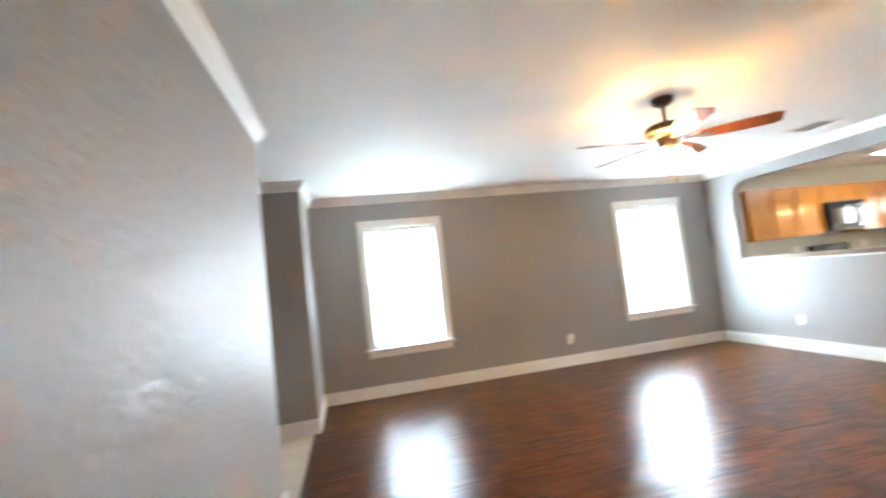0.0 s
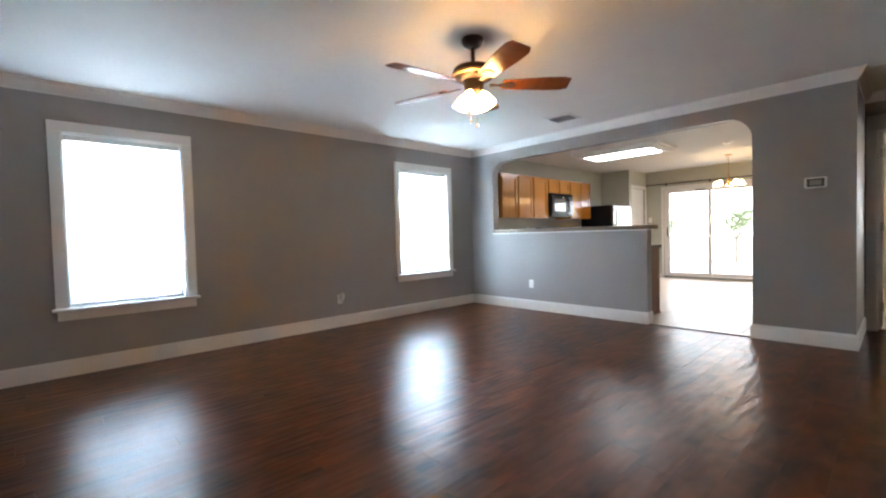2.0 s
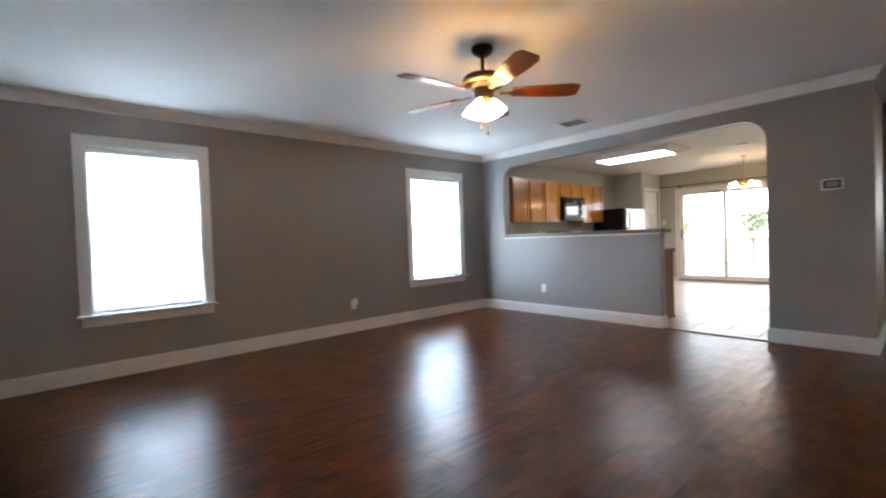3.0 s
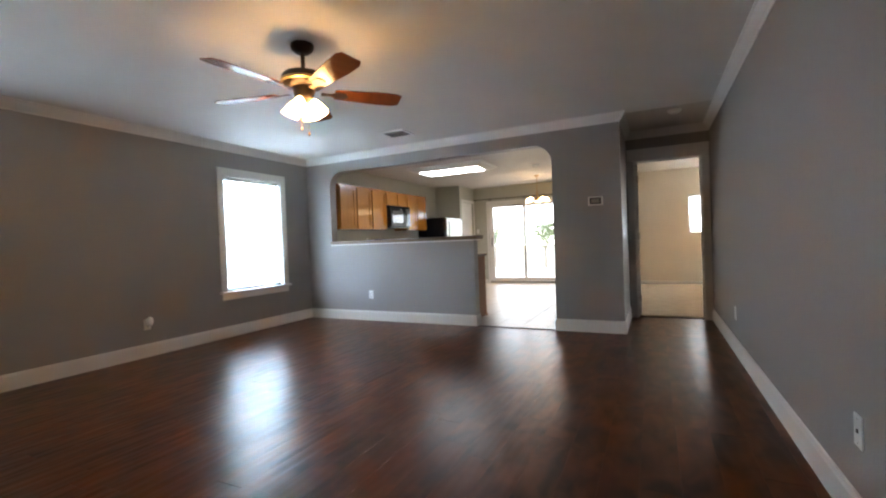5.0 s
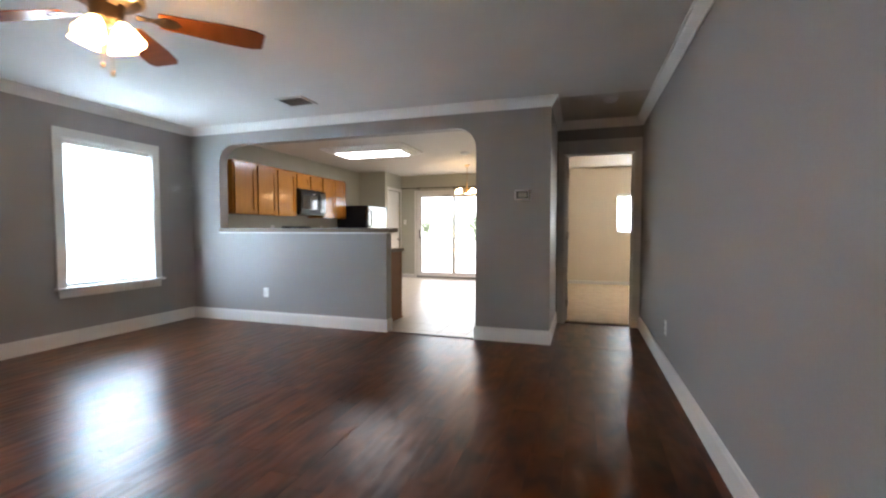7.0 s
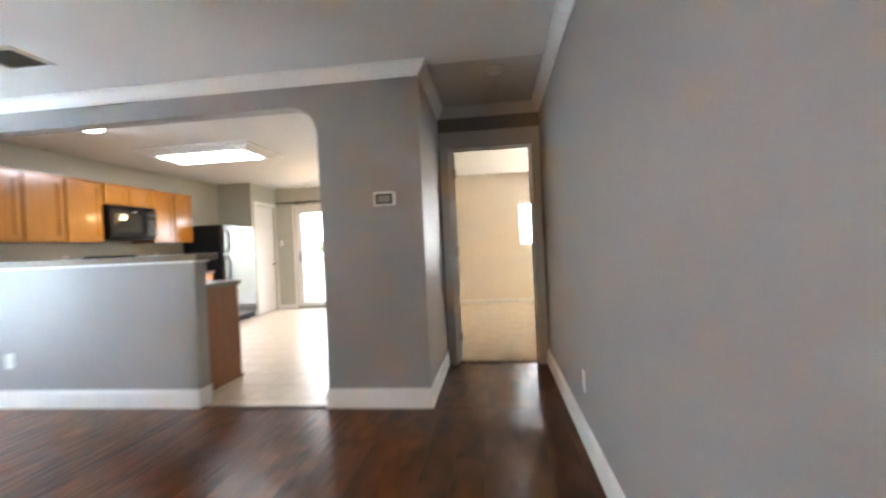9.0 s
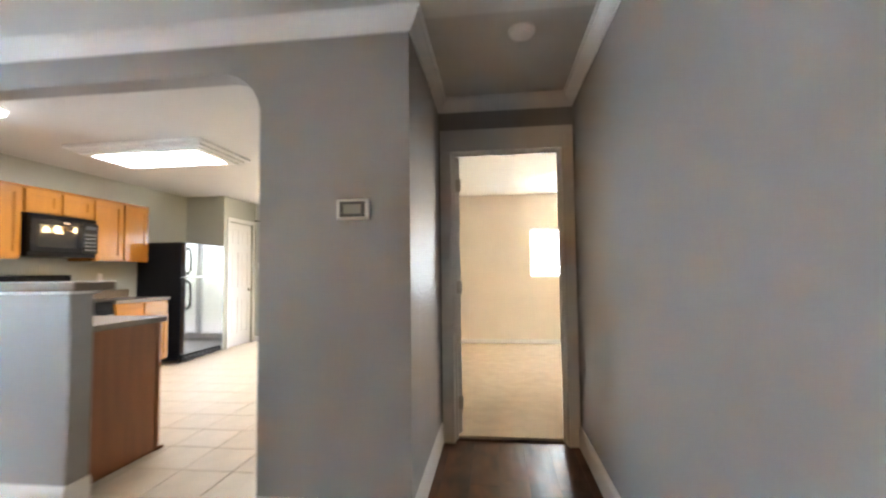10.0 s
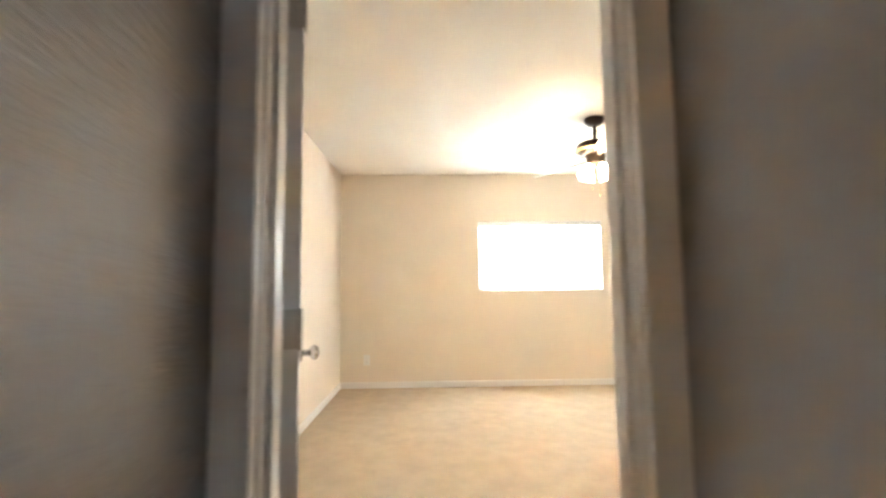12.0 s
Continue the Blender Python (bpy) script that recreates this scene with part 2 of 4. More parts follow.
def holed(axis, a, b, u0, u1, v0, v1, holes):
    """A wall from a to b along axis, u0 to u1 across and v0 to v1 up, with rectangular holes right through."""
    us = sorted({u0, u1, *[h[0] for h in holes], *[h[1] for h in holes]})
    zs = sorted({v0, v1, *[h[2] for h in holes], *[h[3] for h in holes]})
    bm, made = bmesh.new(), {}

    def vert(u, z, d):
        if (u, z, d) not in made:
            made[u, z, d] = bm.verts.new((d, u, z) if axis == "x" else (u, d, z))
        return made[u, z, d]

    def solid(i, j):
        if not (0 <= i < len(us) - 1 and 0 <= j < len(zs) - 1):
            return False
        cu, cz = (us[i] + us[i + 1]) / 2, (zs[j] + zs[j + 1]) / 2
        return not any(h[0] < cu < h[1] and h[2] < cz < h[3] for h in holes)
    for i in range(len(us) - 1):
        for j in range(len(zs) - 1):
            if not solid(i, j):
                continue
            c = [(us[i], zs[j]), (us[i + 1], zs[j]), (us[i + 1], zs[j + 1]), (us[i], zs[j + 1])]
            for d in (a, b):
                bm.faces.new([vert(*p, d) for p in c])
            for k, (di, dj) in enumerate(((0, -1), (1, 0), (0, 1), (-1, 0))):
                if not solid(i + di, j + dj):
                    p, q = c[k], c[(k + 1) % 4]
                    bm.faces.new((vert(*p, a), vert(*q, a), vert(*q, b), vert(*p, b)))
    return bm


def repaint(ob, mat, test):
    ob.data.materials.append(mat)
    for p in ob.data.polygons:
        if test(p.center, p.normal):
            p.material_index = len(ob.data.materials) - 1
    return ob


def sweep(pts, profile):
    """A moulding along a line of wall corners, the room on its left; profile: (out from the wall, height)."""
    pts = [Vector(p) for p in pts]
    bm, rings = bmesh.new(), []
    for i, p in enumerate(pts):
        ns = []
        for a, b in ((i - 1, i), (i, i + 1)):
            if a >= 0 and b < len(pts):
                d = (pts[b] - pts[a]).normalized()
                ns.append(Vector((-d.y, d.x)))
        off = ns[0] if len(ns) == 1 else (ns[0] + ns[1]) / (1 + ns[0].dot(ns[1]))
        rings.append([bm.verts.new((p.x + off.x * o, p.y + off.y * o, z)) for o, z in profile])
    for u, v in zip(rings, rings[1:]):
        for k in range(len(profile)):
            j = (k + 1) % len(profile)
            bm.faces.new((u[k], u[j], v[j], v[k]))
    bm.faces.new(rings[0][::-1]), bm.faces.new(rings[-1])
    return bm


# ---- large structure ----
T = 0.13
structure("ground", boxed(-60, 120, -70, 90, -0.3, -0.12), GRASS, "sunlit lawn around the house", "ground")
wall = structure("wall_north_1", holed("y", NY, NY + 0.16, -7.4, 0.06, -0.05, H, [W1, W2]), PAINT, "grey painted drywall with two windows", "wall")
structure("wall_north_2", holed("y", NY, NY + 0.16, 0.06, KX + 0.16, -0.05, H, []), SAGE, "sage painted kitchen wall", "wall")
structure("wall_foyer_1", boxed(-7.4, WX - T, FY1, FY1 + T, -0.05, H), PAINT, "grey painted wall of the entry", "wall")
structure("wall_foyer_2", boxed(-7.4, WX2 - T, FY0 - T, FY0, -0.05, H), PAINT, "grey painted wall of the entry", "wall")
structure("wall_west_1", boxed(WX - T, WX, FY1, NY, -0.05, H), PAINT, "grey painted stub of wall beside the entry", "wall")
structure("wall_west_2", boxed(WX2 - T, WX2, -1.4, FY0, -0.05, H, 0.0), TEXTURED, "grey painted textured wall beside the entry", "wall")
structure("wall_west_3", boxed(-7.52, -7.4, -1.4, NY + 0.16, -0.05, H), PAINT, "grey painted entry wall", "wall")
structure("wall_south_1", boxed(-4.3, HX + 0.12, -T, 0, -0.05, H), PAINT, "long grey painted wall running into the hall", "wall")
structure("wall_south_2", boxed(-4.3, -4.3 + T, -1.4, -T, -0.05, H), PAINT, "grey painted return wall", "wall")
structure("wall_south_3", boxed(-7.4, -4.3 + T, -1.53, -1.4, -0.05, H), PAINT, "grey painted back wall", "wall")

# wall between living room and kitchen: round-cornered opening over a half wall
arch, R = [(HY, 0), (KY, 0)], 0.22
AT, AL, HE, BAR = 2.20, 5.03, 2.72, 1.10
for k in range(21):
    a = math.pi - math.pi / 2 * k / 20
    arch.append((KY + R + R * math.cos(a), AT - R + R * math.sin(a)))
for k in range(21):
    a = math.pi / 2 - math.pi / 2 * k / 20
    arch.append((AL - R + R * math.cos(a), AT - R + R * math.sin(a)))
arch += [(AL, BAR), (HE, BAR), (HE, 0), (NY, 0), (NY, H), (HY, H)]
bm = prism(arch, "x", 0, T)
structure("wall_east_1", bm, PAINT, "grey wall with a round-cornered opening over a half wall", "wall", True)
structure("wall_east_2", boxed(T, HX + 0.12, HY, HY + 0.12, -0.05, H), SHEEN, "grey painted hall wall", "wall")
wall = structure("wall_hall_end", holed("x", HX, HX + 0.12, -T, HY + 0.12, -0.05, H, [(0.060, 0.884, -0.05, 2.072)]), PAINT, "grey end wall of the hall with a doorway", "wall")
repaint(wall, BEIGE, lambda c, n: c.x > HX + 0.11)
structure("wall_kitchen_side", boxed(T, KX + 0.16, BY + 0.07, KY, -0.05, H), SAGE, "sage painted kitchen side wall", "wall")
structure("wall_bedroom_1", boxed(HX + 0.12, BX, BY, BY + 0.07, -0.05, H), BEIGE, "beige painted bedroom side wall", "wall")
structure("wall_bedroom_2", boxed(HX, HX + 0.12, HY + 0.12, BY + 0.07, -0.05, H), BEIGE, "beige painted bedroom wall beside the door", "wall")
structure("wall_bedroom_3", boxed(HX, HX + 0.12, -3.03, -T, -0.05, H), BEIGE, "beige painted bedroom wall", "wall")
structure("wall_bedroom_4", boxed(HX, BX + 0.16, -3.03, -2.9, -0.05, H), BEIGE, "beige painted bedroom back wall", "wall")
structure("wall_bedroom_5", holed("x", BX, BX + 0.16, -2.9, BY + 0.07, -0.05, H, [BW]), BEIGE, "beige painted bedroom wall with a wide window", "wall")
structure("wall_kitchen_far", holed("x", KX, KX + 0.16, KY, NY, -0.05, H, [SL]), SAGE, "sage painted wall with a sliding glass door", "wall")
PX, PY = 4.42, 4.83
structure("wall_pantry_1", boxed(PX, PX + 0.1, PY, NY, -0.05, H), SAGE, "sage painted pantry wall beside the refrigerator", "wall")
structure("wall_pantry_2", holed("y", PY, PY + 0.1, PX + 0.1, KX, -0.05, H, [(4.57, 5.24, -0.05, 2.05)]), SAGE, "sage painted pantry wall with a white door", "wall")

structure("ceiling_living", boxed(-7.52, T / 2, -1.53, NY + 0.16, H, H + 0.12), CEIL_LIVING, "flat off-white textured ceiling", "ceiling")
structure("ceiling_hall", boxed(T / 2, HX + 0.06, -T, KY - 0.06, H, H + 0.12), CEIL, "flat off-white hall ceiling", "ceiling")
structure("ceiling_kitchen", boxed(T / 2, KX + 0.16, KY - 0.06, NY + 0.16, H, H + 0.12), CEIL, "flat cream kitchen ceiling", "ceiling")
structure("ceiling_bedroom", boxed(HX + 0.06, BX + 0.16, -3.03, KY - 0.06, H, H + 0.12), CREAM, "flat cream bedroom ceiling", "ceiling")
floor_alcove = structure("floor_alcove", boxed(WX2, -4.3, -1.4, 0.0, -0.10, -0.012), SUBFLOOR, "dark wood plank floor", "floor")
floor_living = structure("floor_living", boxed(-5.67, 0.0, 0.0, NY, -0.10, -0.012), SUBFLOOR, "dark hand-scraped wood plank floor", "floor")
floor_hall = structure("floor_hall", boxed(0.0, HX + 0.06, -0.02, HY, -0.10, -0.012), SUBFLOOR, "dark wood plank floor of the hall", "floor")
floor_foyer = structure("floor_foyer", boxed(-7.4, -5.67, 0.0, NY, -0.10, -0.008), GROUT, "cream ceramic tile entry floor", "floor")
floor_kitchen = structure("floor_kitchen", boxed(0.0, KX + 0.16, KY, NY, -0.10, -0.008), GROUT, "cream ceramic tile kitchen floor", "floor")
structure("floor_bedroom", boxed(HX + 0.06, BX, -2.9, BY, -0.10, 0.022), CARPET, "beige cut-pile carpet", "floor")

CROWN = [(0, H - 0.095), (0.010, H - 0.095), (0.014, H - 0.082), (0.026, H - 0.070), (0.046, H - 0.040), (0.054, H - 0.018), (0.066, H - 0.013), (0.066, H), (0, H)]
BASE = [(0, 0), (0.016, 0), (0.016, 0.115), (0.012, 0.125), (0.008, 0.138), (0, 0.140)]
LOWBASE = [(0, 0), (0.013, 0), (0.013, 0.070), (0.007, 0.085), (0, 0.088)]
structure("crown_moulding_1", sweep([(-4.3, 0), (HX, 0), (HX, HY), (0, HY), (0, NY), (WX, NY), (WX, FY1), (-7.4, FY1)], CROWN), WHITE, "white painted crown moulding", "moulding")
structure("crown_moulding_2", sweep([(-7.4, FY0), (WX2, FY0), (WX2, -1.4)], CROWN), WHITE, "white painted crown moulding", "moulding")
structure("baseboard_1", sweep([(-4.3, 0), (HX - 0.02, 0)], BASE), WHITE, "tall white painted baseboard", "baseboard")
structure("baseboard_2", sweep([(HX - 0.02, HY), (0, HY), (0, KY), (T, KY)], BASE), WHITE, "tall white painted baseboard round the pier", "baseboard")
structure("baseboard_3", sweep([(T, HE), (0, HE), (0, NY), (WX, NY), (WX, FY1), (-7.4, FY1)], BASE), WHITE, "tall white painted baseboard", "baseboard")
structure("baseboard_4", sweep([(-7.4, FY0), (WX2, FY0), (WX2, -1.4)], BASE), WHITE, "tall white painted baseboard", "baseboard")
structure("baseboard_5", sweep([(BX, -2.9), (BX, BY), (HX + 0.12, BY)], LOWBASE), WHITE, "white painted bedroom baseboard", "baseboard")
structure("baseboard_6", sweep([(KX, KY), (KX, SL[0] - 0.02)], LOWBASE), WHITE, "white kitchen baseboard", "baseboard")
structure("baseboard_7", sweep([(KX, SL[1] + 0.06), (KX, PY), (5.30, PY)], LOWBASE), WHITE, "white kitchen baseboard", "baseboard")


# ---- windows ----
def blind(w, d, m, label, tilt=88.5):
    """A slatted blind w wide, d high; hangs down from m."""
    b = thing("window_blind", m, label, "blind", "slatted window blinds")
    part("headrail", boxed(0, w, -0.025, 0.025, -0.045, 0, 0.004), PLASTIC, b)
    part("bottom_rail", boxed(0.004, w - 0.004, -0.022, 0.022, -d, -d + 0.018, 0.004), PLASTIC, b)
    n = int((d - 0.075) / 0.043)
    s = radians(tilt)
    bm = bmesh.new()
    ring = []
    for x in (0.004, w - 0.004):
        ring.append([bm.verts.new((x, 0.025 * k / 2 * math.cos(s), 0.025 * k / 2 * math.sin(s) + 0.003 * (1 - abs(k) / 2) + o)) for o in (0, 0.0025) for k in ((-2, 0, 2) if o == 0 else (2, 0, -2))])
    for k in range(6):
        bm.faces.new((ring[0][k], ring[0][(k + 1) % 6], ring[1][(k + 1) % 6], ring[1][k]))
    bm.faces.new(ring[0][::-1]), bm.faces.new(ring[1])
    me = finish("slat", bm, BLIND)
    for i in range(n):
        o = new("slat", me)
        o.parent = b
        o.location = (0, 0, -0.065 - 0.043 * i)
    for x in (w * 0.18, w * 0.82):
        part("ladder_cord", tube(bmesh.new(), [(x, -0.024, -0.04), (x, -0.024, -d + 0.01)], 0.0012, 5), PLASTIC, b)
    return b


def sash_window(name, w, d, m, label, cased=True):
    """A single-hung window w by d; its opening's lower left inner corner at m, the room on -y."""
    win = new(name)
    win.matrix_world = m
    tagged(win, label, "window", kind="structure")
    if cased:
        c = 0.085
        part("casing_side", boxed(-c, 0, -0.018, 0, 0, d, 0.003), WHITE, win)
        part("casing_side", boxed(w, w + c, -0.018, 0, 0, d, 0.003), WHITE, win)
        part("casing_head", boxed(-c, w + c, -0.020, 0, d, d + 0.09, 0.003), WHITE, win)
        part("window_sill", boxed(-c - 0.022, w + c + 0.022, -0.055, 0.07, -0.026, -0.001, 0.006), WHITE, win)
        part("apron", boxed(-c + 0.01, w + c - 0.01, -0.018, 0, -0.105, -0.027, 0.003), WHITE, win)
    for nm, bx in (("jamb", (0.001, 0.012, 0.0, 0.15, 0, d - 0.012)), ("jamb", (w - 0.012, w - 0.001, 0.0, 0.15, 0, d - 0.012)), ("head_jamb", (0.001, w - 0.001, 0.0, 0.15, d - 0.012, d - 0.001))):
        part(nm, boxed(*bx), WHITE, win)
    for z0, z1, y in ((0.0, d / 2 + 0.02, 0.085), (d / 2 - 0.02, d - 0.012, 0.115)):
        s = part("sash", holed("y", y, y + 0.028, 0.012, w - 0.012, z0, z1, [(0.05, w - 0.05, z0 + 0.04, z1 - 0.04)]), PLASTIC, win)
        p = part("pane", boxed(0.05, w - 0.05, y + 0.010, y + 0.016, z0 + 0.04, z1 - 0.04), GLASS, s)
        p.visible_shadow = False
    return win


for i, (a, b, c, d) in enumerate((W1, W2)):
    sash_window("window_%d" % (i + 1), b - a, d - c, pose(a, NY, c), "white painted cased window with a sill, glowing with daylight")
    blind(b - a - 0.03, d - c - 0.03, pose(a + 0.015, NY + 0.045, d - 0.014), "white slatted blind lowered in the window, slats open")
sash_window("window_3", BW[1] - BW[0], BW[3] - BW[2], pose(BX, BW[1], BW[2], 0, 0, -90), "wide bedroom window in a plain drywall opening", False)
blind(BW[1] - BW[0] - 0.03, BW[3] - BW[2] - 0.03, pose(BX + 0.04, BW[1] - 0.015, BW[3] - 0.014, 0, 0, -90), "white slatted blind lowered in the bedroom window", 88)

# ---- doors ----
def casing(parent, y0, y1, z, w, x, out, top):
    """Flat casing round an opening in a wall across x."""
    a, b = sorted((x, x + out))
    for y in ((y0 - w, y0 - 0.004), (y1 + 0.004, y1 + w)):
        part("casing_side", boxed(a, b, *y, 0, z + 0.004, 0.003), WHITE, parent)
    part("casing_head", boxed(a - 0.003, b + 0.003, y0 - w, y1 + w, z + 0.0045, z + top, 0.003), WHITE, parent)


D0, D1, DZ = 0.092, 0.852, 2.045
frame_bed = new("door_frame_1")
tagged(frame_bed, "white painted door frame filling the hall's end", "door frame", kind="structure")
casing(frame_bed, D0, D1, DZ, 0.088, HX - 0.001, -0.020, 0.165)
for y in ((D0 - 0.020, D0 - 0.0045), (D1 + 0.0045, D1 + 0.020)):
    part("casing_bead", boxed(HX - 0.030, HX - 0.0215, *y, 0, DZ + 0.004, 0.004), WHITE, frame_bed)
part("casing_bead", boxed(HX - 0.030, HX - 0.0245, D0 - 0.020, D1 + 0.020, DZ + 0.0045, DZ + 0.021, 0.0025), WHITE, frame_bed)
casing(frame_bed, D0, D1, DZ, 0.065, HX + 0.121, 0.016, 0.07)
for y in ((0.061, D0), (D1, 0.883)):
    part("jamb", boxed(HX + 0.001, HX + 0.119, *y, 0, DZ), WHITE, frame_bed)
part("head_jamb", boxed(HX + 0.001, HX + 0.119, 0.061, 0.883, DZ + 0.0005, DZ + 0.026), WHITE, frame_bed)
for y in ((D0 + 0.0005, D0 + 0.014), (D1 - 0.014, D1 - 0.0005)):
    part("door_stop", boxed(HX + 0.035, HX + 0.075, *y, 0, DZ - 0.012, 0.002), WHITE, frame_bed)
part("door_stop", boxed(HX + 0.035, HX + 0.075, D0, D1, DZ - 0.0115, DZ - 0.0005, 0.002), WHITE, frame_bed)
part("strike_plate", boxed(HX + 0.085, HX + 0.112, D0, D0 + 0.002, 0.90, 0.96), CHROME, frame_bed)
part("threshold", boxed(HX + 0.035, HX + 0.075, D0, D1, -0.012, 0.010, 0.003), material("dark_threshold", (0.05, 0.022, 0.012), 0.4), frame_bed, "dark wooden transition strip")


def panel_door(name, m, w, h, label):
    """A six-panel door leaf; hinge edge at m, leaf along +x, face on -y; knob both sides."""
    d = new(name)
    d.matrix_world = m
    tagged(d, label, "door", kind="structure")
    cols = [(0.10, w / 2 - 0.045), (w / 2 + 0.045, w - 0.10)]
    rows = [(0.20, 0.80), (0.95, 1.55), (1.67, h - 0.11)]
    holes = [(a, b, c, e) for a, b in cols for c, e in rows]
    leaf = part("leaf", holed("y", 0, 0.035, 0, w, 0.0, h, holes), WHITE, d)
    for a, b, c, e in holes:
        bm = boxed(a, b, 0.008, 0.027, c, e)
        box(bm, a + 0.03, b - 0.03, 0.002, 0.033, c + 0.03, e - 0.03, 0.005)
        part("door_panel", bm, WHITE, leaf)
    for s in (-1, 1):
        bm = bmesh.new()
        lathe(bm, [(0.030, 0), (0.030, 0.006), (0.011, 0.010), (0.011, 0.030), (0.024, 0.040), (0.028, 0.052), (0.022, 0.064), (0.006, 0.068)], 16)
        bmesh.ops.transform(bm, matrix=pose(w - 0.065, 0.0175 + s * 0.0175, 0.915, 90 if s < 0 else -90), verts=bm.verts)
        part("door_knob", bm, CHROME, d, "satin nickel knob", True)
    for z in (0.18, 1.02, h - 0.25):
        bm = boxed(-0.0025, 0.0, 0.002, 0.033, z, z + 0.09)
        tube(bm, [(-0.006, -0.004, z - 0.002), (-0.006, -0.004, z + 0.092)], 0.006, 8)
        for k in range(3):
            lathe(bm, [(0.004, 0), (0.004, 0.001)], 8, (-0.004, 0.017, z + 0.02 + 0.025 * k))
        part("hinge", bm, NICKEL, d, "satin nickel hinge")
    return d


panel_door("door_1", pose(HX + 0.128, D1 - 0.036, 0.012, 0, 0, 16.5), 0.715, DZ - 0.016, "white six-panel bedroom door standing open past square")
panel_door("door_2", pose(4.574, PY + 0.030, 0.010), 0.662, 2.035, "white six-panel pantry door, closed")
frame_p = tagged(new("door_frame_2"), "white painted pantry door casing", "door frame", kind="structure")
for x in ((4.505, 4.568), (5.242, 5.305)):
    part("casing_side", boxed(*x, PY - 0.016, PY - 0.001, 0, 2.05, 0.003), WHITE, frame_p)
part("casing_head", boxed(4.505, 5.305, PY - 0.018, PY - 0.001, 2.0505, 2.115, 0.003), WHITE, frame_p)

# sliding glass door
slider = tagged(new("door_3"), "white framed sliding glass door onto a sunny yard", "sliding door", kind="structure")
part("door_frame", holed("x", KX + 0.02, KX + 0.14, SL[0] + 0.001, SL[1] - 0.001, SL[2] + 0.001, SL[3] - 0.001, [(SL[0] + 0.045, SL[1] - 0.045, SL[2] + 0.035, SL[3] - 0.045)]), WHITE, slider)
mid = (SL[0] + SL[1]) / 2
for y0, y1, x in ((SL[0] + 0.045, mid + 0.035, KX + 0.095), (mid - 0.035, SL[1] - 0.045, KX + 0.050)):
    p = part("sash", holed("x", x, x + 0.035, y0, y1, SL[2] + 0.036, SL[3] - 0.046, [(y0 + 0.06, y1 - 0.06, SL[2] + 0.11, SL[3] - 0.11)]), WHITE, slider)
    g = part("pane", boxed(x + 0.014, x + 0.020, y0 + 0.06, y1 - 0.06, SL[2] + 0.11, SL[3] - 0.11), GLASS, p)
    g.visible_shadow = False
part("sill_track", boxed(KX + 0.004, KX + 0.0195, SL[0] + 0.001, SL[1] - 0.001, SL[2] - 0.018, SL[2] + 0.030, 0.003), material("grey_aluminium", (0.28, 0.28, 0.28), 0.45, metal=0.6), slider, "grey aluminium sill track")
part("door_handle", tube(bmesh.new(), [(KX + 0.05, SL[1] - 0.07, 0.95), (KX + 0.015, SL[1] - 0.07, 0.97), (KX + 0.015, SL[1] - 0.07, 1.13), (KX + 0.05, SL[1] - 0.07, 1.15)], 0.012, 8), DARK, slider, "dark pull handle")
part("sensor_box", boxed(KX + 0.025, KX + 0.049, 3.60, 3.80, SL[3] - 0.100, SL[3] - 0.060, 0.003), material("grey_plastic", (0.3, 0.3, 0.29), 0.5), slider, "grey plastic box on the head")
for y in ((SL[0] - 0.05, SL[0] - 0.001), (SL[1] + 0.001, SL[1] + 0.05)):
    part("casing_side", boxed(KX - 0.014, KX - 0.001, *y, 0, SL[3], 0.003), WHITE, slider)
part("casing_head", boxed(KX - 0.016, KX - 0.001, SL[0] - 0.05, SL[1] + 0.05, SL[3] + 0.0005, SL[3] + 0.05, 0.003), WHITE, slider)

rod = thing("curtain_rod", pose(5.25, 0, 2.135), "thin dark bronze curtain rod, bare, over the sliding door", "curtain rod")
part("rod", tube(bmesh.new(), [(0, 2.2, 0), (0, 4.76, 0)], 0.010, 10), BRONZE, rod)
for y in (2.45, 3.50, 4.38):
    bm = tube(bmesh.new(), [(0.078, y, -0.012), (0.02, y, -0.012), (0, y, -0.012)], 0.006, 8)
    box(bm, 0.070, 0.079, y - 0.012, y + 0.012, -0.045, 0.03, 0.002)
    part("bracket", bm, BRONZE, rod)
bm = lathe(bmesh.new(), [(0.010, 0), (0.016, 0.004), (0.018, 0.02), (0.008, 0.035)], 12)
bmesh.ops.transform(bm, matrix=pose(0, 4.76, 0, -90), verts=bm.verts)
part("finial", bm, BRONZE, rod, "", True)


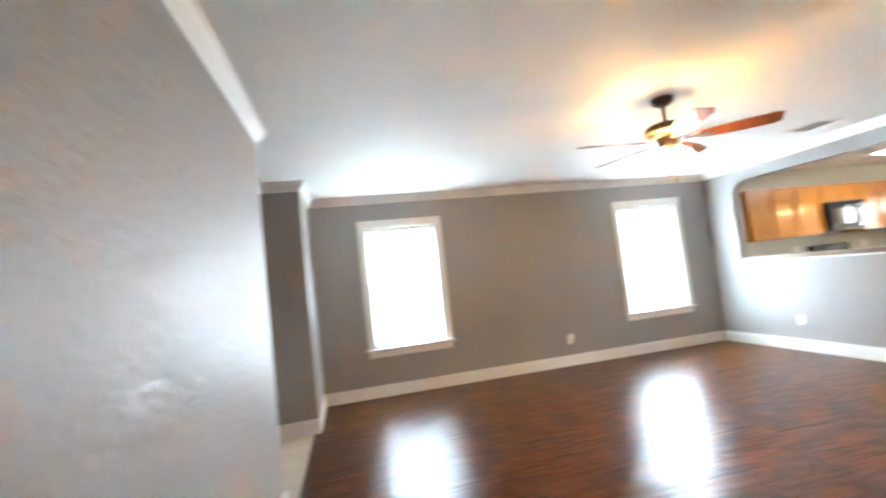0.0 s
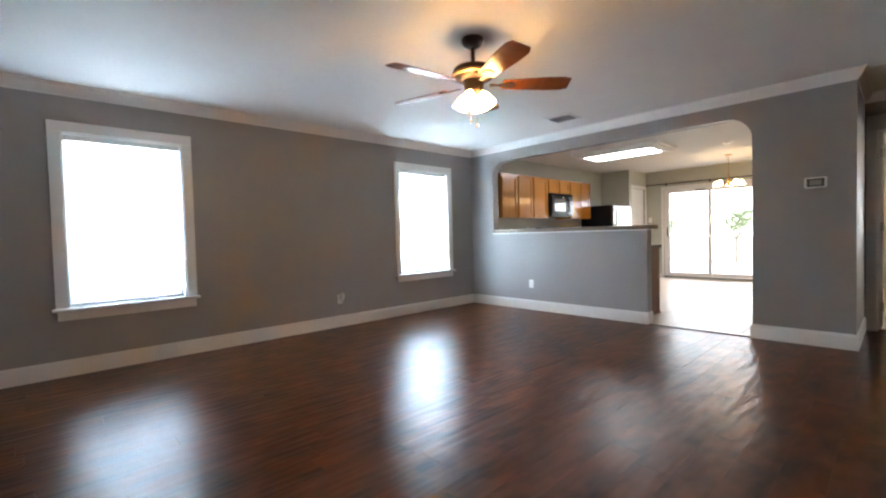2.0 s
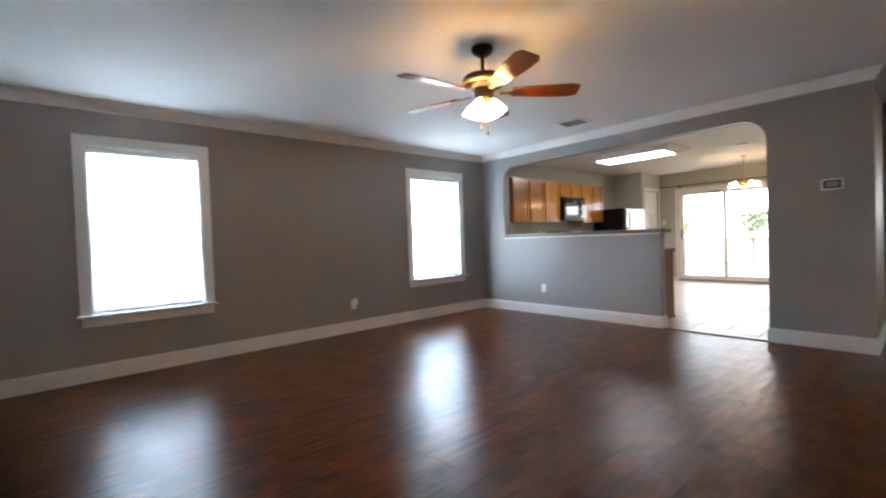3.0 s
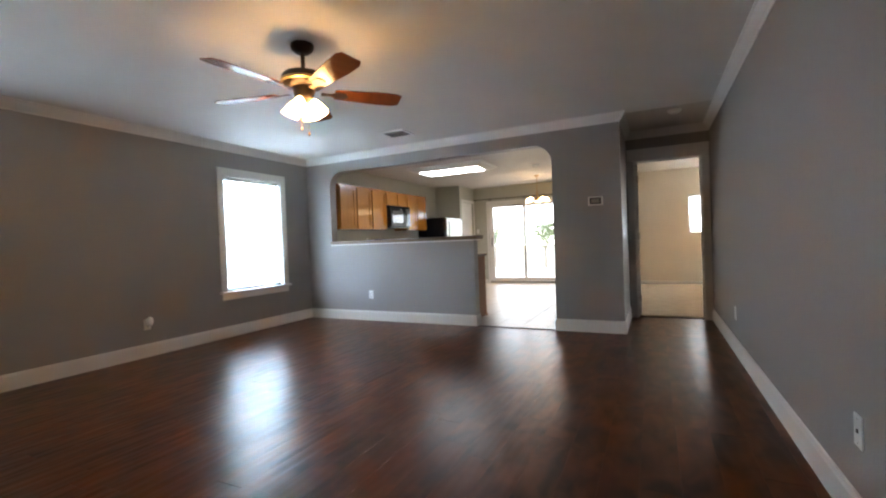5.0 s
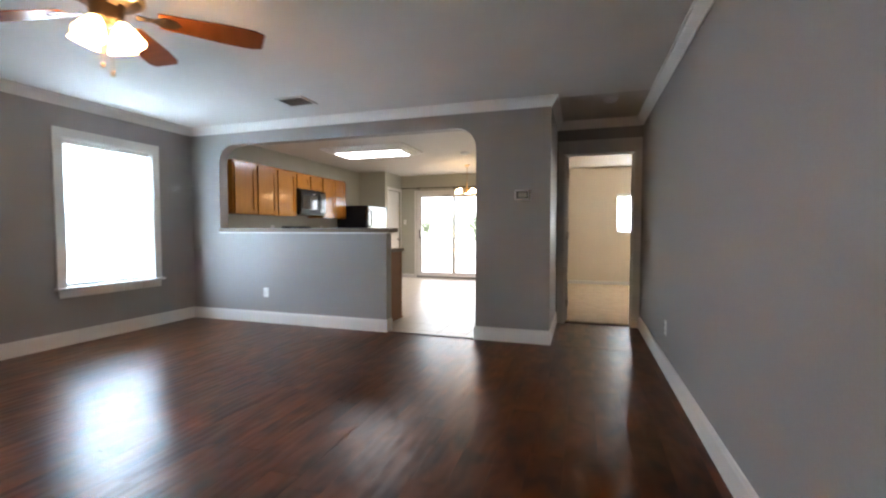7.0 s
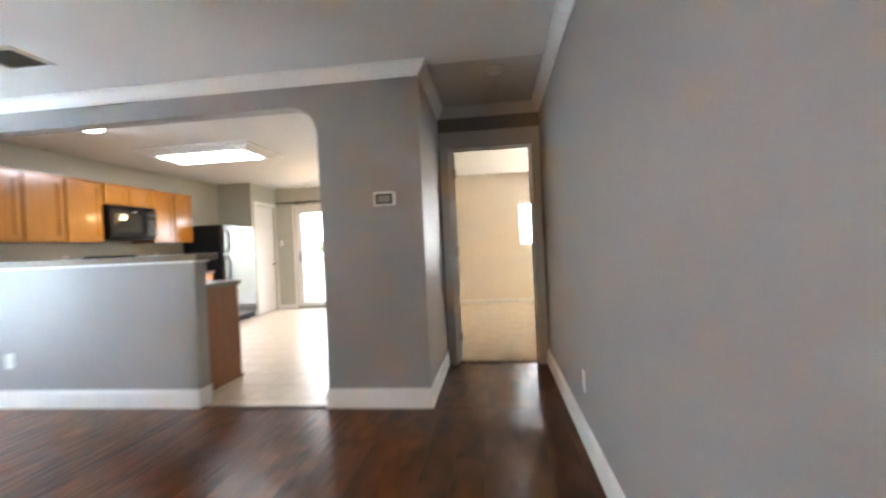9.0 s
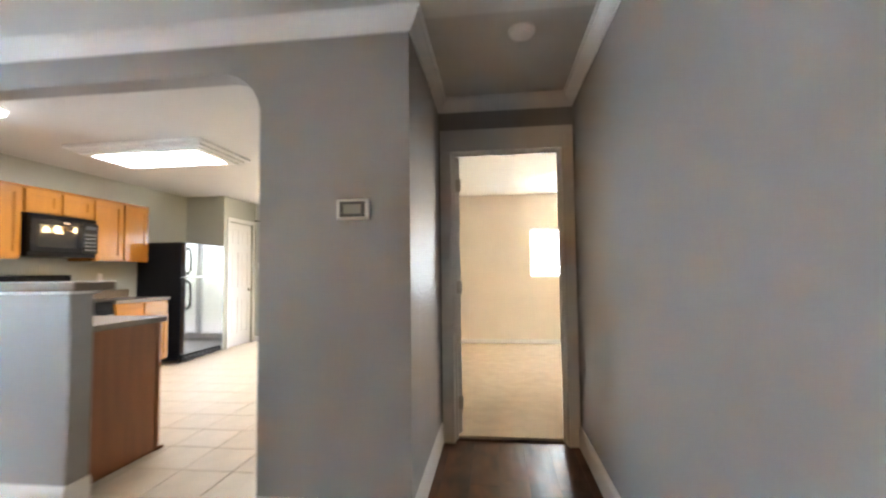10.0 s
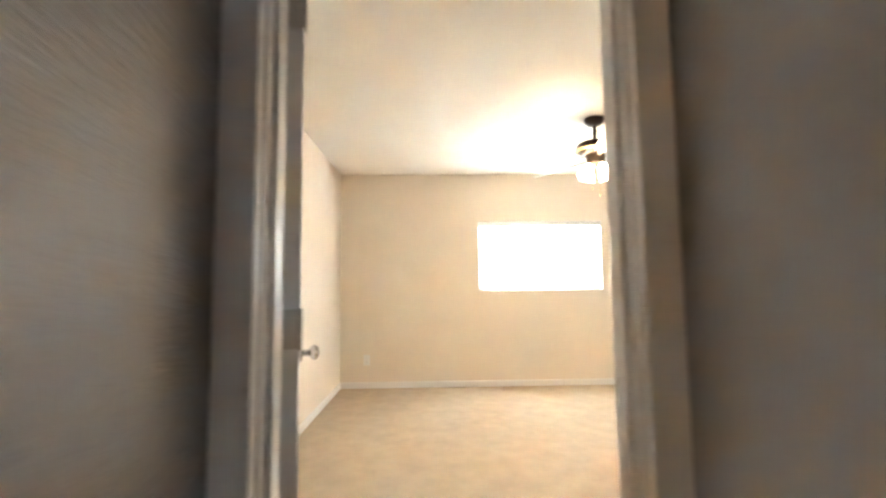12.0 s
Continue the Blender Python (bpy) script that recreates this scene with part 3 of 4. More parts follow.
# ---- ceiling fans ----
def ceiling_fan(m, label, turn, blade_mat, power, shades=4, group="ceiling fans"):
    f = thing("ceiling_fan", m, label, "ceiling fan", group)
    part("canopy", lathe(bmesh.new(), [(0.074, 0), (0.076, -0.014), (0.070, -0.036), (0.046, -0.056), (0.018, -0.062)], 24), BRONZE, f, "", True)
    part("downrod", lathe(bmesh.new(), [(0.014, -0.060), (0.014, -0.185)], 12), BRONZE, f)
    part("motor", lathe(bmesh.new(), [(0.028, -0.170), (0.070, -0.180), (0.128, -0.200), (0.142, -0.220), (0.142, -0.255), (0.120, -0.275), (0.090, -0.288)], 32), BRONZE, f, "dark bronze motor housing", True)
    part("trim_ring", lathe(bmesh.new(), [(0.146, -0.240), (0.150, -0.246), (0.150, -0.256), (0.140, -0.262)], 32), BRASS, f, "brass trim ring", True)
    part("switch_housing", lathe(bmesh.new(), [(0.075, -0.288), (0.070, -0.310), (0.062, -0.350), (0.048, -0.372), (0.015, -0.385)], 24), BRONZE, f, "", True)
    bm = bmesh.new()
    out = []
    for k in range(11):
        u = k / 10
        x = 0.20 + 0.46 * u
        half = 0.054 + 0.024 * min(1, u * 1.6) - (0.020 * ((u - 0.88) / 0.12) ** 2 if u > 0.88 else 0)
        out.append((x, half))
    ring = [(x, h) for x, h in out] + [(x, -h) for x, h in reversed(out)]
    lo, hi = [bm.verts.new((x, y, -0.003)) for x, y in ring], [bm.verts.new((x, y, 0.003)) for x, y in ring]
    bm.faces.new(lo[::-1]), bm.faces.new(hi)
    for i in range(len(ring)):
        j = (i + 1) % len(ring)
        bm.faces.new((lo[i], lo[j], hi[j], hi[i]))
    blade = finish("blade", bm, blade_mat)
    bm = prism([(0.11, -0.018), (0.17, -0.012), (0.22, -0.040), (0.27, -0.030), (0.29, 0), (0.27, 0.030), (0.22, 0.040), (0.17, 0.012), (0.11, 0.018)], "z", -0.008, -0.0035)
    iron = finish("blade_iron", bm, BRONZE)
    for k in range(5):
        for nm, me in (("blade", blade), ("blade_iron", iron)):
            o = new(nm, me)
            o.parent = f
            o.matrix_local = pose(0, 0, -0.312, 0, 0, turn + 72 * k) @ pose(0, 0, 0, -12)
    prof = [(0.020, 0.0), (0.027, -0.012), (0.040, -0.040), (0.049, -0.072), (0.057, -0.098), (0.054, -0.096), (0.045, -0.070), (0.036, -0.040), (0.022, -0.014), (0.015, -0.004)]
    shade = finish("shade", lathe(bmesh.new(), prof, 24), power, True)
    bulb = finish("bulb", lathe(bmesh.new(), [(0.004, -0.090), (0.018, -0.082), (0.026, -0.062), (0.022, -0.042), (0.012, -0.020)], 14), power, True)
    for k in range(shades):
        a = 20 + 360 / shades * k
        tilt = pose(0, 0, -0.362, 0, 0, a) @ pose(0.064, 0, -0.014, 0, -26, 0)
        arm = part("lamp_arm", tube(bmesh.new(), [(0.03, 0, -0.347), (0.048, 0, -0.351), (0.064, 0, -0.374)], 0.012, 10), BRASS, f)
        arm.matrix_local = pose(0, 0, 0, 0, 0, a)
        for nm, me in (("shade", shade), ("bulb", bulb)):
            o = new(nm, me)
            o.parent = f
            o.matrix_local = tilt
    for y, d in ((0.03, 0.54), (-0.03, 0.585)):
        bm = tube(bmesh.new(), [(0, y, -0.370), (0, y, -d)], 0.0015, 5)
        lathe(bm, [(0.003, 0), (0.007, -0.006), (0.007, -0.018), (0.003, -0.024)], 8, (0, y, -d))
        part("pull_chain", bm, BRASS, f)
    return f


ceiling_fan(pose(-2.95, 2.70, H), "dark bronze ceiling fan with reddish wooden blades and lit bell shades", -42, BLADE, SHADE, 4)
ceiling_fan(pose(3.46, -0.75, H), "dark bronze bedroom ceiling fan with white blades and lit shades", 28, WHITE, SHADE2, 4)


# ---- ceiling fittings ----
VENT = material("vent_enamel", (0.42, 0.41, 0.39), 0.5)


def vent(m, label):
    v = thing("ceiling_vent", m, label, "vent", "ceiling vents")
    part("backing", boxed(-0.115, 0.115, -0.135, 0.135, -0.004, -0.0005), DARK, v)
    bm = bmesh.new()
    for a in ((-0.14, -0.112, -0.16, 0.16), (0.112, 0.14, -0.16, 0.16), (-0.112, 0.112, -0.16, -0.132), (-0.112, 0.112, 0.132, 0.16)):
        box(bm, *a, -0.012, -0.0005)
    part("frame", bm, WHITE, v)
    bm = box(bmesh.new(), -0.010, 0.010, -0.132, 0.132, -0.001, 0.001)
    bmesh.ops.transform(bm, matrix=pose(0, 0, 0, 0, -28, 0), verts=bm.verts)
    me = finish("slat", bm, VENT)
    for k in range(9):
        o = new("slat", me)
        o.parent = v
        o.location = (-0.092 + 0.023 * k, 0, -0.012)
    return v


vent(pose(-0.63, 3.41, H), "white louvred supply vent in the ceiling")
vent(pose(-2.66, 0.79, H), "white louvred supply vent near the long wall")
sd = thing("smoke_detector", pose(0.235, 0.40, H), "round white smoke detector on the hall ceiling", "smoke detector")
part("base", lathe(bmesh.new(), [(0.070, -0.0005), (0.070, -0.012), (0.060, -0.014)], 24), PLASTIC, sd, "", True)
part("cover", lathe(bmesh.new(), [(0.058, -0.0145), (0.056, -0.030), (0.040, -0.038), (0.010, -0.040)], 24), PLASTIC, sd, "", True)
sd2 = thing("smoke_detector", pose(2.68, 2.545, H), "round white smoke detector on the kitchen ceiling", "smoke detector")
part("base", lathe(bmesh.new(), [(0.075, -0.0005), (0.075, -0.012), (0.060, -0.016)], 24), PLASTIC, sd2, "", True)
part("cover", lathe(bmesh.new(), [(0.058, -0.0165), (0.056, -0.030), (0.040, -0.036), (0.010, -0.038)], 24), PLASTIC, sd2, "", True)

box_light = thing("ceiling_light", pose(2.0, 3.90, H), "long white box light with a lit diffuser and stepped moulding", "ceiling light")
for z0, z1, s in ((-0.030, -0.0005, 0.0), (-0.055, -0.0305, 0.045), (-0.075, -0.0555, 0.085)):
    bm = bmesh.new()
    X, Y = 0.40 - s, 0.715 - s
    w = 0.164 - s
    for a in ((-X, X, -Y, -Y + w), (-X, X, Y - w, Y), (-X, -X + w, -Y + w, Y - w), (X - w, X, -Y + w, Y - w)):
        box(bm, *a, z0, z1)
    part("moulding", bm, WHITE, box_light)
part("diffuser", boxed(-0.235, 0.235, -0.550, 0.550, -0.082, -0.035, 0.012), TUBE, box_light, "lit white acrylic diffuser")
dome = thing("ceiling_light", pose(0.72, 4.23, H), "small round flush dome light, lit, near the half wall", "ceiling light")
part("base", lathe(bmesh.new(), [(0.105, -0.0005), (0.105, -0.015), (0.095, -0.018)], 24), WHITE, dome, "", True)
part("dome", lathe(bmesh.new(), [(0.092, -0.0185), (0.085, -0.035), (0.060, -0.052), (0.020, -0.060)], 24), TUBE, dome, "lit frosted dome", True)

ch = thing("chandelier", pose(4.05, 2.86, H), "small brass chandelier with five lit frosted shades", "chandelier")
part("canopy", lathe(bmesh.new(), [(0.060, -0.0005), (0.058, -0.012), (0.025, -0.028), (0.006, -0.032)], 20), BRASS, ch, "", True)
part("chain", tube(bmesh.new(), [(0, 0, -0.03), (0.004, 0, -0.12), (-0.003, 0, -0.22), (0, 0, -0.36)], 0.006, 6), BRASS, ch)
part("column", lathe(bmesh.new(), [(0.008, -0.35), (0.022, -0.38), (0.014, -0.42), (0.034, -0.47), (0.042, -0.50), (0.024, -0.545), (0.010, -0.57), (0.016, -0.585), (0.004, -0.60)], 16), BRASS, ch, "", True)
for k in range(5):
    a = part("arm", tube(bmesh.new(), [(0.03, 0, -0.50), (0.09, 0, -0.535), (0.16, 0, -0.525), (0.20, 0, -0.49), (0.205, 0, -0.47)], 0.008, 8), BRASS, ch)
    a.matrix_local = pose(0, 0, 0, 0, 0, 72 * k + 10)
    s = part("shade", lathe(bmesh.new(), [(0.018, -0.475), (0.028, -0.49), (0.040, -0.530), (0.054, -0.555), (0.051, -0.554), (0.037, -0.530), (0.024, -0.492), (0.012, -0.478)], 18, (0.205, 0, 0)), SHADE3, a, "lit frosted glass shade", True)


# ---- wall fittings ----
def plate(m, label, kind, name="wall_outlet", half=0.036):
    """An electric plate; its middle at m, the wall behind on +y."""
    p = thing(name, m, label, "switch" if "switch" in name else "outlet", "wall plates")
    part("cover_plate", boxed(-half, half, -0.006, -0.0005, -0.058, 0.058, 0.002), PLASTIC, p)
    if kind == "duplex":
        for z in (-0.022, 0.022):
            s = part("socket", boxed(-0.017, 0.017, -0.008, -0.0062, z - 0.014, z + 0.014, 0.0008), PLASTIC, p)
            for x in (-0.007, 0.007):
                part("slot", boxed(x - 0.0012, x + 0.0012, -0.0086, -0.0081, z - 0.004, z + 0.006), DARK, s)
    elif kind == "jack":
        part("jack", boxed(-0.007, 0.007, -0.009, -0.0062, -0.007, 0.007, 0.001), DARK, p)
    else:
        part("toggle", boxed(-0.005, 0.005, -0.018, -0.0062, -0.010, 0.012, 0.002), PLASTIC, p)
    for z in ((0,) if kind == "duplex" else (-0.042, 0.042)):
        bm = lathe(bmesh.new(), [(0.003, 0), (0.003, 0.001)], 8)
        bmesh.ops.transform(bm, matrix=pose(0, -0.0063, z, 90), verts=bm.verts)
        part("screw", bm, CHROME, p)
    return p


plate(pose(0, 4.345, 0.375, 0, 0, -90), "white duplex outlet on the half wall", "duplex")
o = plate(pose(-2.45, NY, 0.345), "white duplex outlet under the windows with a plugged-in freshener", "duplex")
pf = thing("air_freshener", pose(-2.437, NY - 0.009, 0.375), "white plug-in air freshener in the wall outlet", "air freshener")
bm = lathe(bmesh.new(), [(0.012, -0.045), (0.026, -0.035), (0.032, -0.005), (0.030, 0.025), (0.016, 0.045), (0.004, 0.048)], 16)
bmesh.ops.transform(bm, matrix=Matrix.Translation((0, -0.024, 0)) @ Matrix.Diagonal((1, 0.7, 1, 1)), verts=bm.verts)
part("body", bm, PLASTIC, pf, "", True)
plate(pose(-0.565, 0, 0.362, 0, 0, 180), "white duplex outlet low on the long wall", "duplex")
plate(pose(-3.17, 0, 0.372, 0, 0, 180), "white cable jack plate low on the long wall", "jack")
plate(pose(WX, 5.33, 0.375, 0, 0, 90), "white duplex outlet on the stub of wall", "duplex")
plate(pose(WX2, 2.63, 1.29, 0, 0, 90), "wide white switch plate with a toggle beside the entry", "toggle", "light_switch", 0.052)
plate(pose(KX, 4.74, 1.335, 0, 0, -90), "white switch plate beside the sliding door", "toggle", "light_switch")
plate(pose(2.90, NY, 1.165), "white duplex outlet over the kitchen counter", "duplex")
plate(pose(1.52, NY, 1.165), "white duplex outlet over the counter beside the range", "duplex")
plate(pose(BX, 1.26, 0.33, 0, 0, -90), "white duplex outlet on the bedroom wall", "duplex")

th = thing("thermostat", pose(-0.0005, 1.220, 1.492, 0, 0, -90), "white wall thermostat with a grey display", "thermostat")
part("body", boxed(-0.080, 0.080, -0.028, 0, -0.050, 0.050, 0.010), PLASTIC, th)
part("bezel", boxed(-0.062, 0.062, -0.030, -0.0285, -0.037, 0.037, 0.0006), material("dark_grey_plastic", (0.07, 0.07, 0.07), 0.4), th, "dark grey bezel")
part("display", boxed(-0.042, 0.042, -0.0312, -0.0305, -0.022, 0.022), material("display_grey", (0.30, 0.30, 0.27), 0.15), th, "pale grey display")

# ---- kitchen ----
bar = thing("bar_top", pose(0, 0, BAR), "grey laminate breakfast bar on the half wall with white trim", "bar top")
part("trim", boxed(-0.022, 0.150, HE - 0.022, AL - 0.002, 0.001, 0.016, 0.003), WHITE, bar, "white painted wooden trim")
part("top", boxed(-0.030, 0.215, HE - 0.050, AL - 0.002, 0.0165, 0.064, 0.006), LAMINATE, bar)


def shaker(parent, x0, x1, z0, z1, y, name="cabinet_door"):
    """A frame-and-panel front whose face stands at y, out towards -y; the panel is a part of it."""
    s = 0.055 if x1 - x0 > 0.2 and z1 - z0 > 0.2 else 0.035
    d = part(name, holed("y", y - 0.022, y - 0.001, x0, x1, z0, z1, [(x0 + s, x1 - s, z0 + s, z1 - s)]), OAK, parent)
    bm = boxed(x0 + s - 0.002, x1 - s + 0.002, y - 0.010, y - 0.0015, z0 + s - 0.002, z1 - s + 0.002)
    part("panel", bm, OAK, d)
    bm = bmesh.new()
    for a in ((x0 + s, x1 - s, z0 + s, z0 + s + 0.008), (x0 + s, x1 - s, z1 - s - 0.008, z1 - s), (x0 + s, x0 + s + 0.008, z0 + s + 0.008, z1 - s - 0.008), (x1 - s - 0.008, x1 - s, z0 + s + 0.008, z1 - s - 0.008)):
        box(bm, a[0], a[1], y - 0.018, y - 0.0105, a[2], a[3])
    part("bead", bm, OAK, d)
    return d


UY = 5.17


def wall_cabinet(x0, x1, z0, z1, cuts, label):
    c = thing("wall_cabinet", pose(0, 0, 0), label, "cabinet", "oak wall cabinets")
    part("body", boxed(x0 + 0.001, x1 - 0.001, UY + 0.003, NY - 0.001, z0, z1), OAK, c)
    edges = [x0, *cuts, x1]
    for a, b in zip(edges, edges[1:]):
        shaker(c, a + 0.017, b - 0.017, z0 + 0.014, z1 - 0.014, UY)
    part("top_moulding", boxed(x0 + 0.001, x1 - 0.001, UY - 0.020, NY - 0.002, z1 + 0.0005, z1 + 0.018, 0.004), OAKH, c)


wall_cabinet(0.36, 0.81, 1.365, 2.085, [], "honey oak wall cabinet with one panelled door")
wall_cabinet(0.81, 1.72, 1.365, 2.085, [1.25], "honey oak wall cabinet with two panelled doors")
wall_cabinet(1.72, 2.48, 1.835, 2.085, [2.10], "short honey oak wall cabinet over the microwave")
wall_cabinet(2.48, 3.29, 1.365, 2.085, [2.89], "honey oak wall cabinet with two panelled doors beside the refrigerator")

mw = thing("microwave", pose(1.73, 5.075, 1.395), "black over-the-range microwave under a short cabinet", "microwave")
part("body", boxed(0, 0.74, 0.032, 0.40, 0, 0.435, 0.006), BLACK, mw)
d = part("door", boxed(0.003, 0.555, 0, 0.0315, 0.045, 0.385, 0.006), BLACK, mw)
part("door_glass", boxed(0.07, 0.47, -0.002, -0.0003, 0.10, 0.33), BLACKGLASS, d, "dark reflective glass")
part("door_handle", tube(bmesh.new(), [(0.525, 0, 0.09), (0.525, -0.035, 0.11), (0.525, -0.035, 0.32), (0.525, 0, 0.34)], 0.010, 8), BLACK, mw, "", True)
part("control_panel", boxed(0.560, 0.737, 0.004, 0.0315, 0.045, 0.385, 0.004), BLACKGLASS, mw)
for i in range(5):
    for j in range(3):
        part("button", boxed(0.585 + 0.046 * j, 0.615 + 0.046 * j, 0.0015, 0.0037, 0.075 + 0.042 * i, 0.098 + 0.042 * i), material("button_grey", (0.05, 0.05, 0.05), 0.4) if not (i or j) else bpy.data.materials["button_grey"], mw)
part("display", boxed(0.585, 0.710, 0.0015, 0.0037, 0.315, 0.355), DARK, mw)
for k in range(6):
    part("vent_slat", boxed(0.02, 0.72, 0.006, 0.030, 0.390 + 0.007 * k, 0.394 + 0.007 * k), BLACK, mw)
part("badge", boxed(0.34, 0.40, -0.0015, -0.0003, 0.352, 0.366), STEEL, mw, "small silver badge")

rg = thing("kitchen_range", pose(1.725, 4.835, 0), "black electric range between the oak base cabinets", "range")
part("body", boxed(0, 0.75, 0.03, 0.63, 0.09, 0.905, 0.004), BLACK, rg)
part("kick_drawer", boxed(0.01, 0.74, 0.012, 0.0295, 0.10, 0.28, 0.004), BLACK, rg)
part("oven_door", boxed(0.01, 0.74, 0.0, 0.0295, 0.29, 0.80, 0.008), BLACK, rg)
part("oven_glass", boxed(0.13, 0.62, -0.002, -0.0003, 0.40, 0.66), BLACKGLASS, rg)
part("door_handle", tube(bmesh.new(), [(0.08, 0.0, 0.745), (0.08, -0.04, 0.75), (0.67, -0.04, 0.75), (0.67, 0.0, 0.745)], 0.011, 8), STEEL, rg, "steel oven handle", True)
part("cooktop", boxed(-0.003, 0.753, -0.012, 0.63, 0.9055, 0.920, 0.004), BLACKGLASS, rg)
part("backguard", boxed(0, 0.75, 0.575, 0.635, 0.9205, 1.205, 0.010), BLACK, rg)
for x in (0.10, 0.20, 0.55, 0.65):
    bm = lathe(bmesh.new(), [(0.020, 0), (0.020, 0.012), (0.015, 0.022), (0.004, 0.023)], 14)
    bmesh.ops.transform(bm, matrix=pose(x, 0.5745, 1.09, 90), verts=bm.verts)
    part("knob", bm, BLACK, rg, "", True)
for x, y, r in ((0.20, 0.17, 0.11), (0.55, 0.17, 0.085), (0.20, 0.44, 0.085), (0.55, 0.44, 0.11)):
    part("burner", lathe(bmesh.new(), [(r, 0.9202), (r, 0.922), (r - 0.01, 0.923)], 24, (x, y, 0)), DARK, rg)
LY = 4.87


def base_cabinet(x0, x1, doors, label):
    c = thing("base_cabinet", pose(0, 0, 0), label, "cabinet", "oak base cabinets")
    part("body", boxed(x0 + 0.001, x1 - 0.001, LY + 0.003, NY - 0.001, 0.10, 0.868), OAK, c)
    part("toe_kick", boxed(x0 + 0.001, x1 - 0.001, LY + 0.07, NY - 0.002, 0, 0.0995), PANEL, c)
    w = (x1 - x0) / doors
    for k in range(doors):
        a, b = x0 + w * k + 0.012, x0 + w * (k + 1) - 0.012
        shaker(c, a, b, 0.12, 0.695, LY)
        part("drawer_front", boxed(a, b, LY - 0.019, LY - 0.001, 0.715, 0.85, 0.005), OAKH, c)


base_cabinet(2.485, 3.30, 2, "honey oak base cabinet with two drawers and two doors")
base_cabinet(0.83, 1.715, 2, "honey oak base cabinet beside the range")
for x0, x1 in ((2.483, 3.32), (0.835, 1.718)):
    ct = thing("countertop", pose(0, 0, 0.87), "grey-brown laminate countertop with a low backsplash", "countertop")
    part("top", boxed(x0, x1, LY - 0.03, NY - 0.001, 0, 0.038, 0.005), LAMINATE, ct)
    part("backsplash", boxed(x0, x1, NY - 0.022, NY - 0.001, 0.0385, 0.14, 0.003), LAMINATE, ct)
pen = thing("peninsula_cabinet", pose(0, 0, 0), "base cabinet behind the half wall with a brown end panel", "cabinet")
part("body", boxed(T + 0.002, 0.795, 2.905, NY - 0.002, 0.09, 0.868), OAK, pen)
part("end_panel", boxed(T + 0.001, 0.795, 2.885, 2.9045, 0.0, 0.868), PANEL, pen, "dark brown wooden end panel")
part("corner_stile", boxed(0.775, 0.803, 2.878, 2.8845, 0.0, 0.868, 0.002), PANEL, pen)
part("shoe", boxed(0.775, 0.830, 2.870, 2.8775, 0.0, 0.025, 0.003), PANEL, pen)
part("toe_kick", boxed(T + 0.002, 0.73, 2.905, NY - 0.002, 0.0, 0.0895), PANEL, pen)
for k in range(4):
    dd = shaker(pen, 0.0, 0.58, 0.12, 0.85, 0.0)
    dd.matrix_local = pose(0.796, 2.93 + 0.60 * k, 0, 0, 0, 90)
pc = thing("countertop", pose(0, 0, 0.87), "grey-brown laminate countertop of the peninsula", "countertop")
part("top", boxed(T + 0.001, 0.832, 2.855, NY - 0.001, 0, 0.038, 0.005), LAMINATE, pc)

fr = thing("refrigerator", pose(3.45, 4.745, 0), "tall refrigerator with black sides and shiny dark doors", "refrigerator")
part("body", boxed(0, 0.86, 0.07, 0.72, 0.03, 1.64, 0.010), BLACK, fr)
FRONT = material("polished_black_door", (0.03, 0.034, 0.042), 0.13, vary=0.03, spec=1.0, coat=0.8)
part("freezer_door", boxed(0.002, 0.858, 0, 0.066, 1.165, 1.638, 0.014), FRONT, fr)
part("fridge_door", boxed(0.002, 0.858, 0, 0.066, 0.115, 1.155, 0.014), FRONT, fr)
part("gasket", boxed(0.01, 0.85, 0.012, 0.069, 1.156, 1.164), STEEL, fr, "bright seam between the doors")
part("grille", boxed(0.01, 0.85, 0.03, 0.0695, 0.03, 0.105, 0.004), BLACK, fr)
for k in range(9):
    part("grille_slot", boxed(0.06 + 0.085 * k, 0.12 + 0.085 * k, 0.0265, 0.0295, 0.05, 0.085), DARK, fr)
for z0, z1 in ((1.20, 1.56), (0.72, 1.12)):
    part("door_handle", tube(bmesh.new(), [(0.05, 0.0, z0), (0.05, -0.045, z0 + 0.05), (0.05, -0.055, (z0 + z1) / 2), (0.05, -0.045, z1 - 0.05), (0.05, 0.0, z1)], 0.013, 10), BLACK, fr, "curved black handle", True)
for x in (0.08, 0.78):
    for y in (0.12, 0.66):
        part("foot", lathe(bmesh.new(), [(0.02, 0.0), (0.02, 0.012), (0.010, 0.014), (0.010, 0.031)], 10, (x, y, 0)), BLACK, fr)

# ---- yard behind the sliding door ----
# Added glowing panel: stands for far sky, brightens the kitchen and its reflections.
FAR_GLOW = bpy.data.materials.new("glowing_far_panel")
FAR_GLOW.use_nodes = True
hn, hl = FAR_GLOW.node_tree.nodes, FAR_GLOW.node_tree.links
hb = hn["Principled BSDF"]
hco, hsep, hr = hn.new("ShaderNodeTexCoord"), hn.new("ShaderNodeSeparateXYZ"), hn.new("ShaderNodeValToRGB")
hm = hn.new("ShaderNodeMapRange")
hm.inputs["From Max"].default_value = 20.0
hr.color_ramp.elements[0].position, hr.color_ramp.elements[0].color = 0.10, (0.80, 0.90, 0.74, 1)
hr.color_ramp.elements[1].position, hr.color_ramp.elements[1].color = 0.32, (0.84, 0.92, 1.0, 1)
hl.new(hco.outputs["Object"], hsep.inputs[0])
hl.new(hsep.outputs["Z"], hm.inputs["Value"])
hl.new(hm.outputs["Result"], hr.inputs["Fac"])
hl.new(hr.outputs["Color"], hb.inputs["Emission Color"])
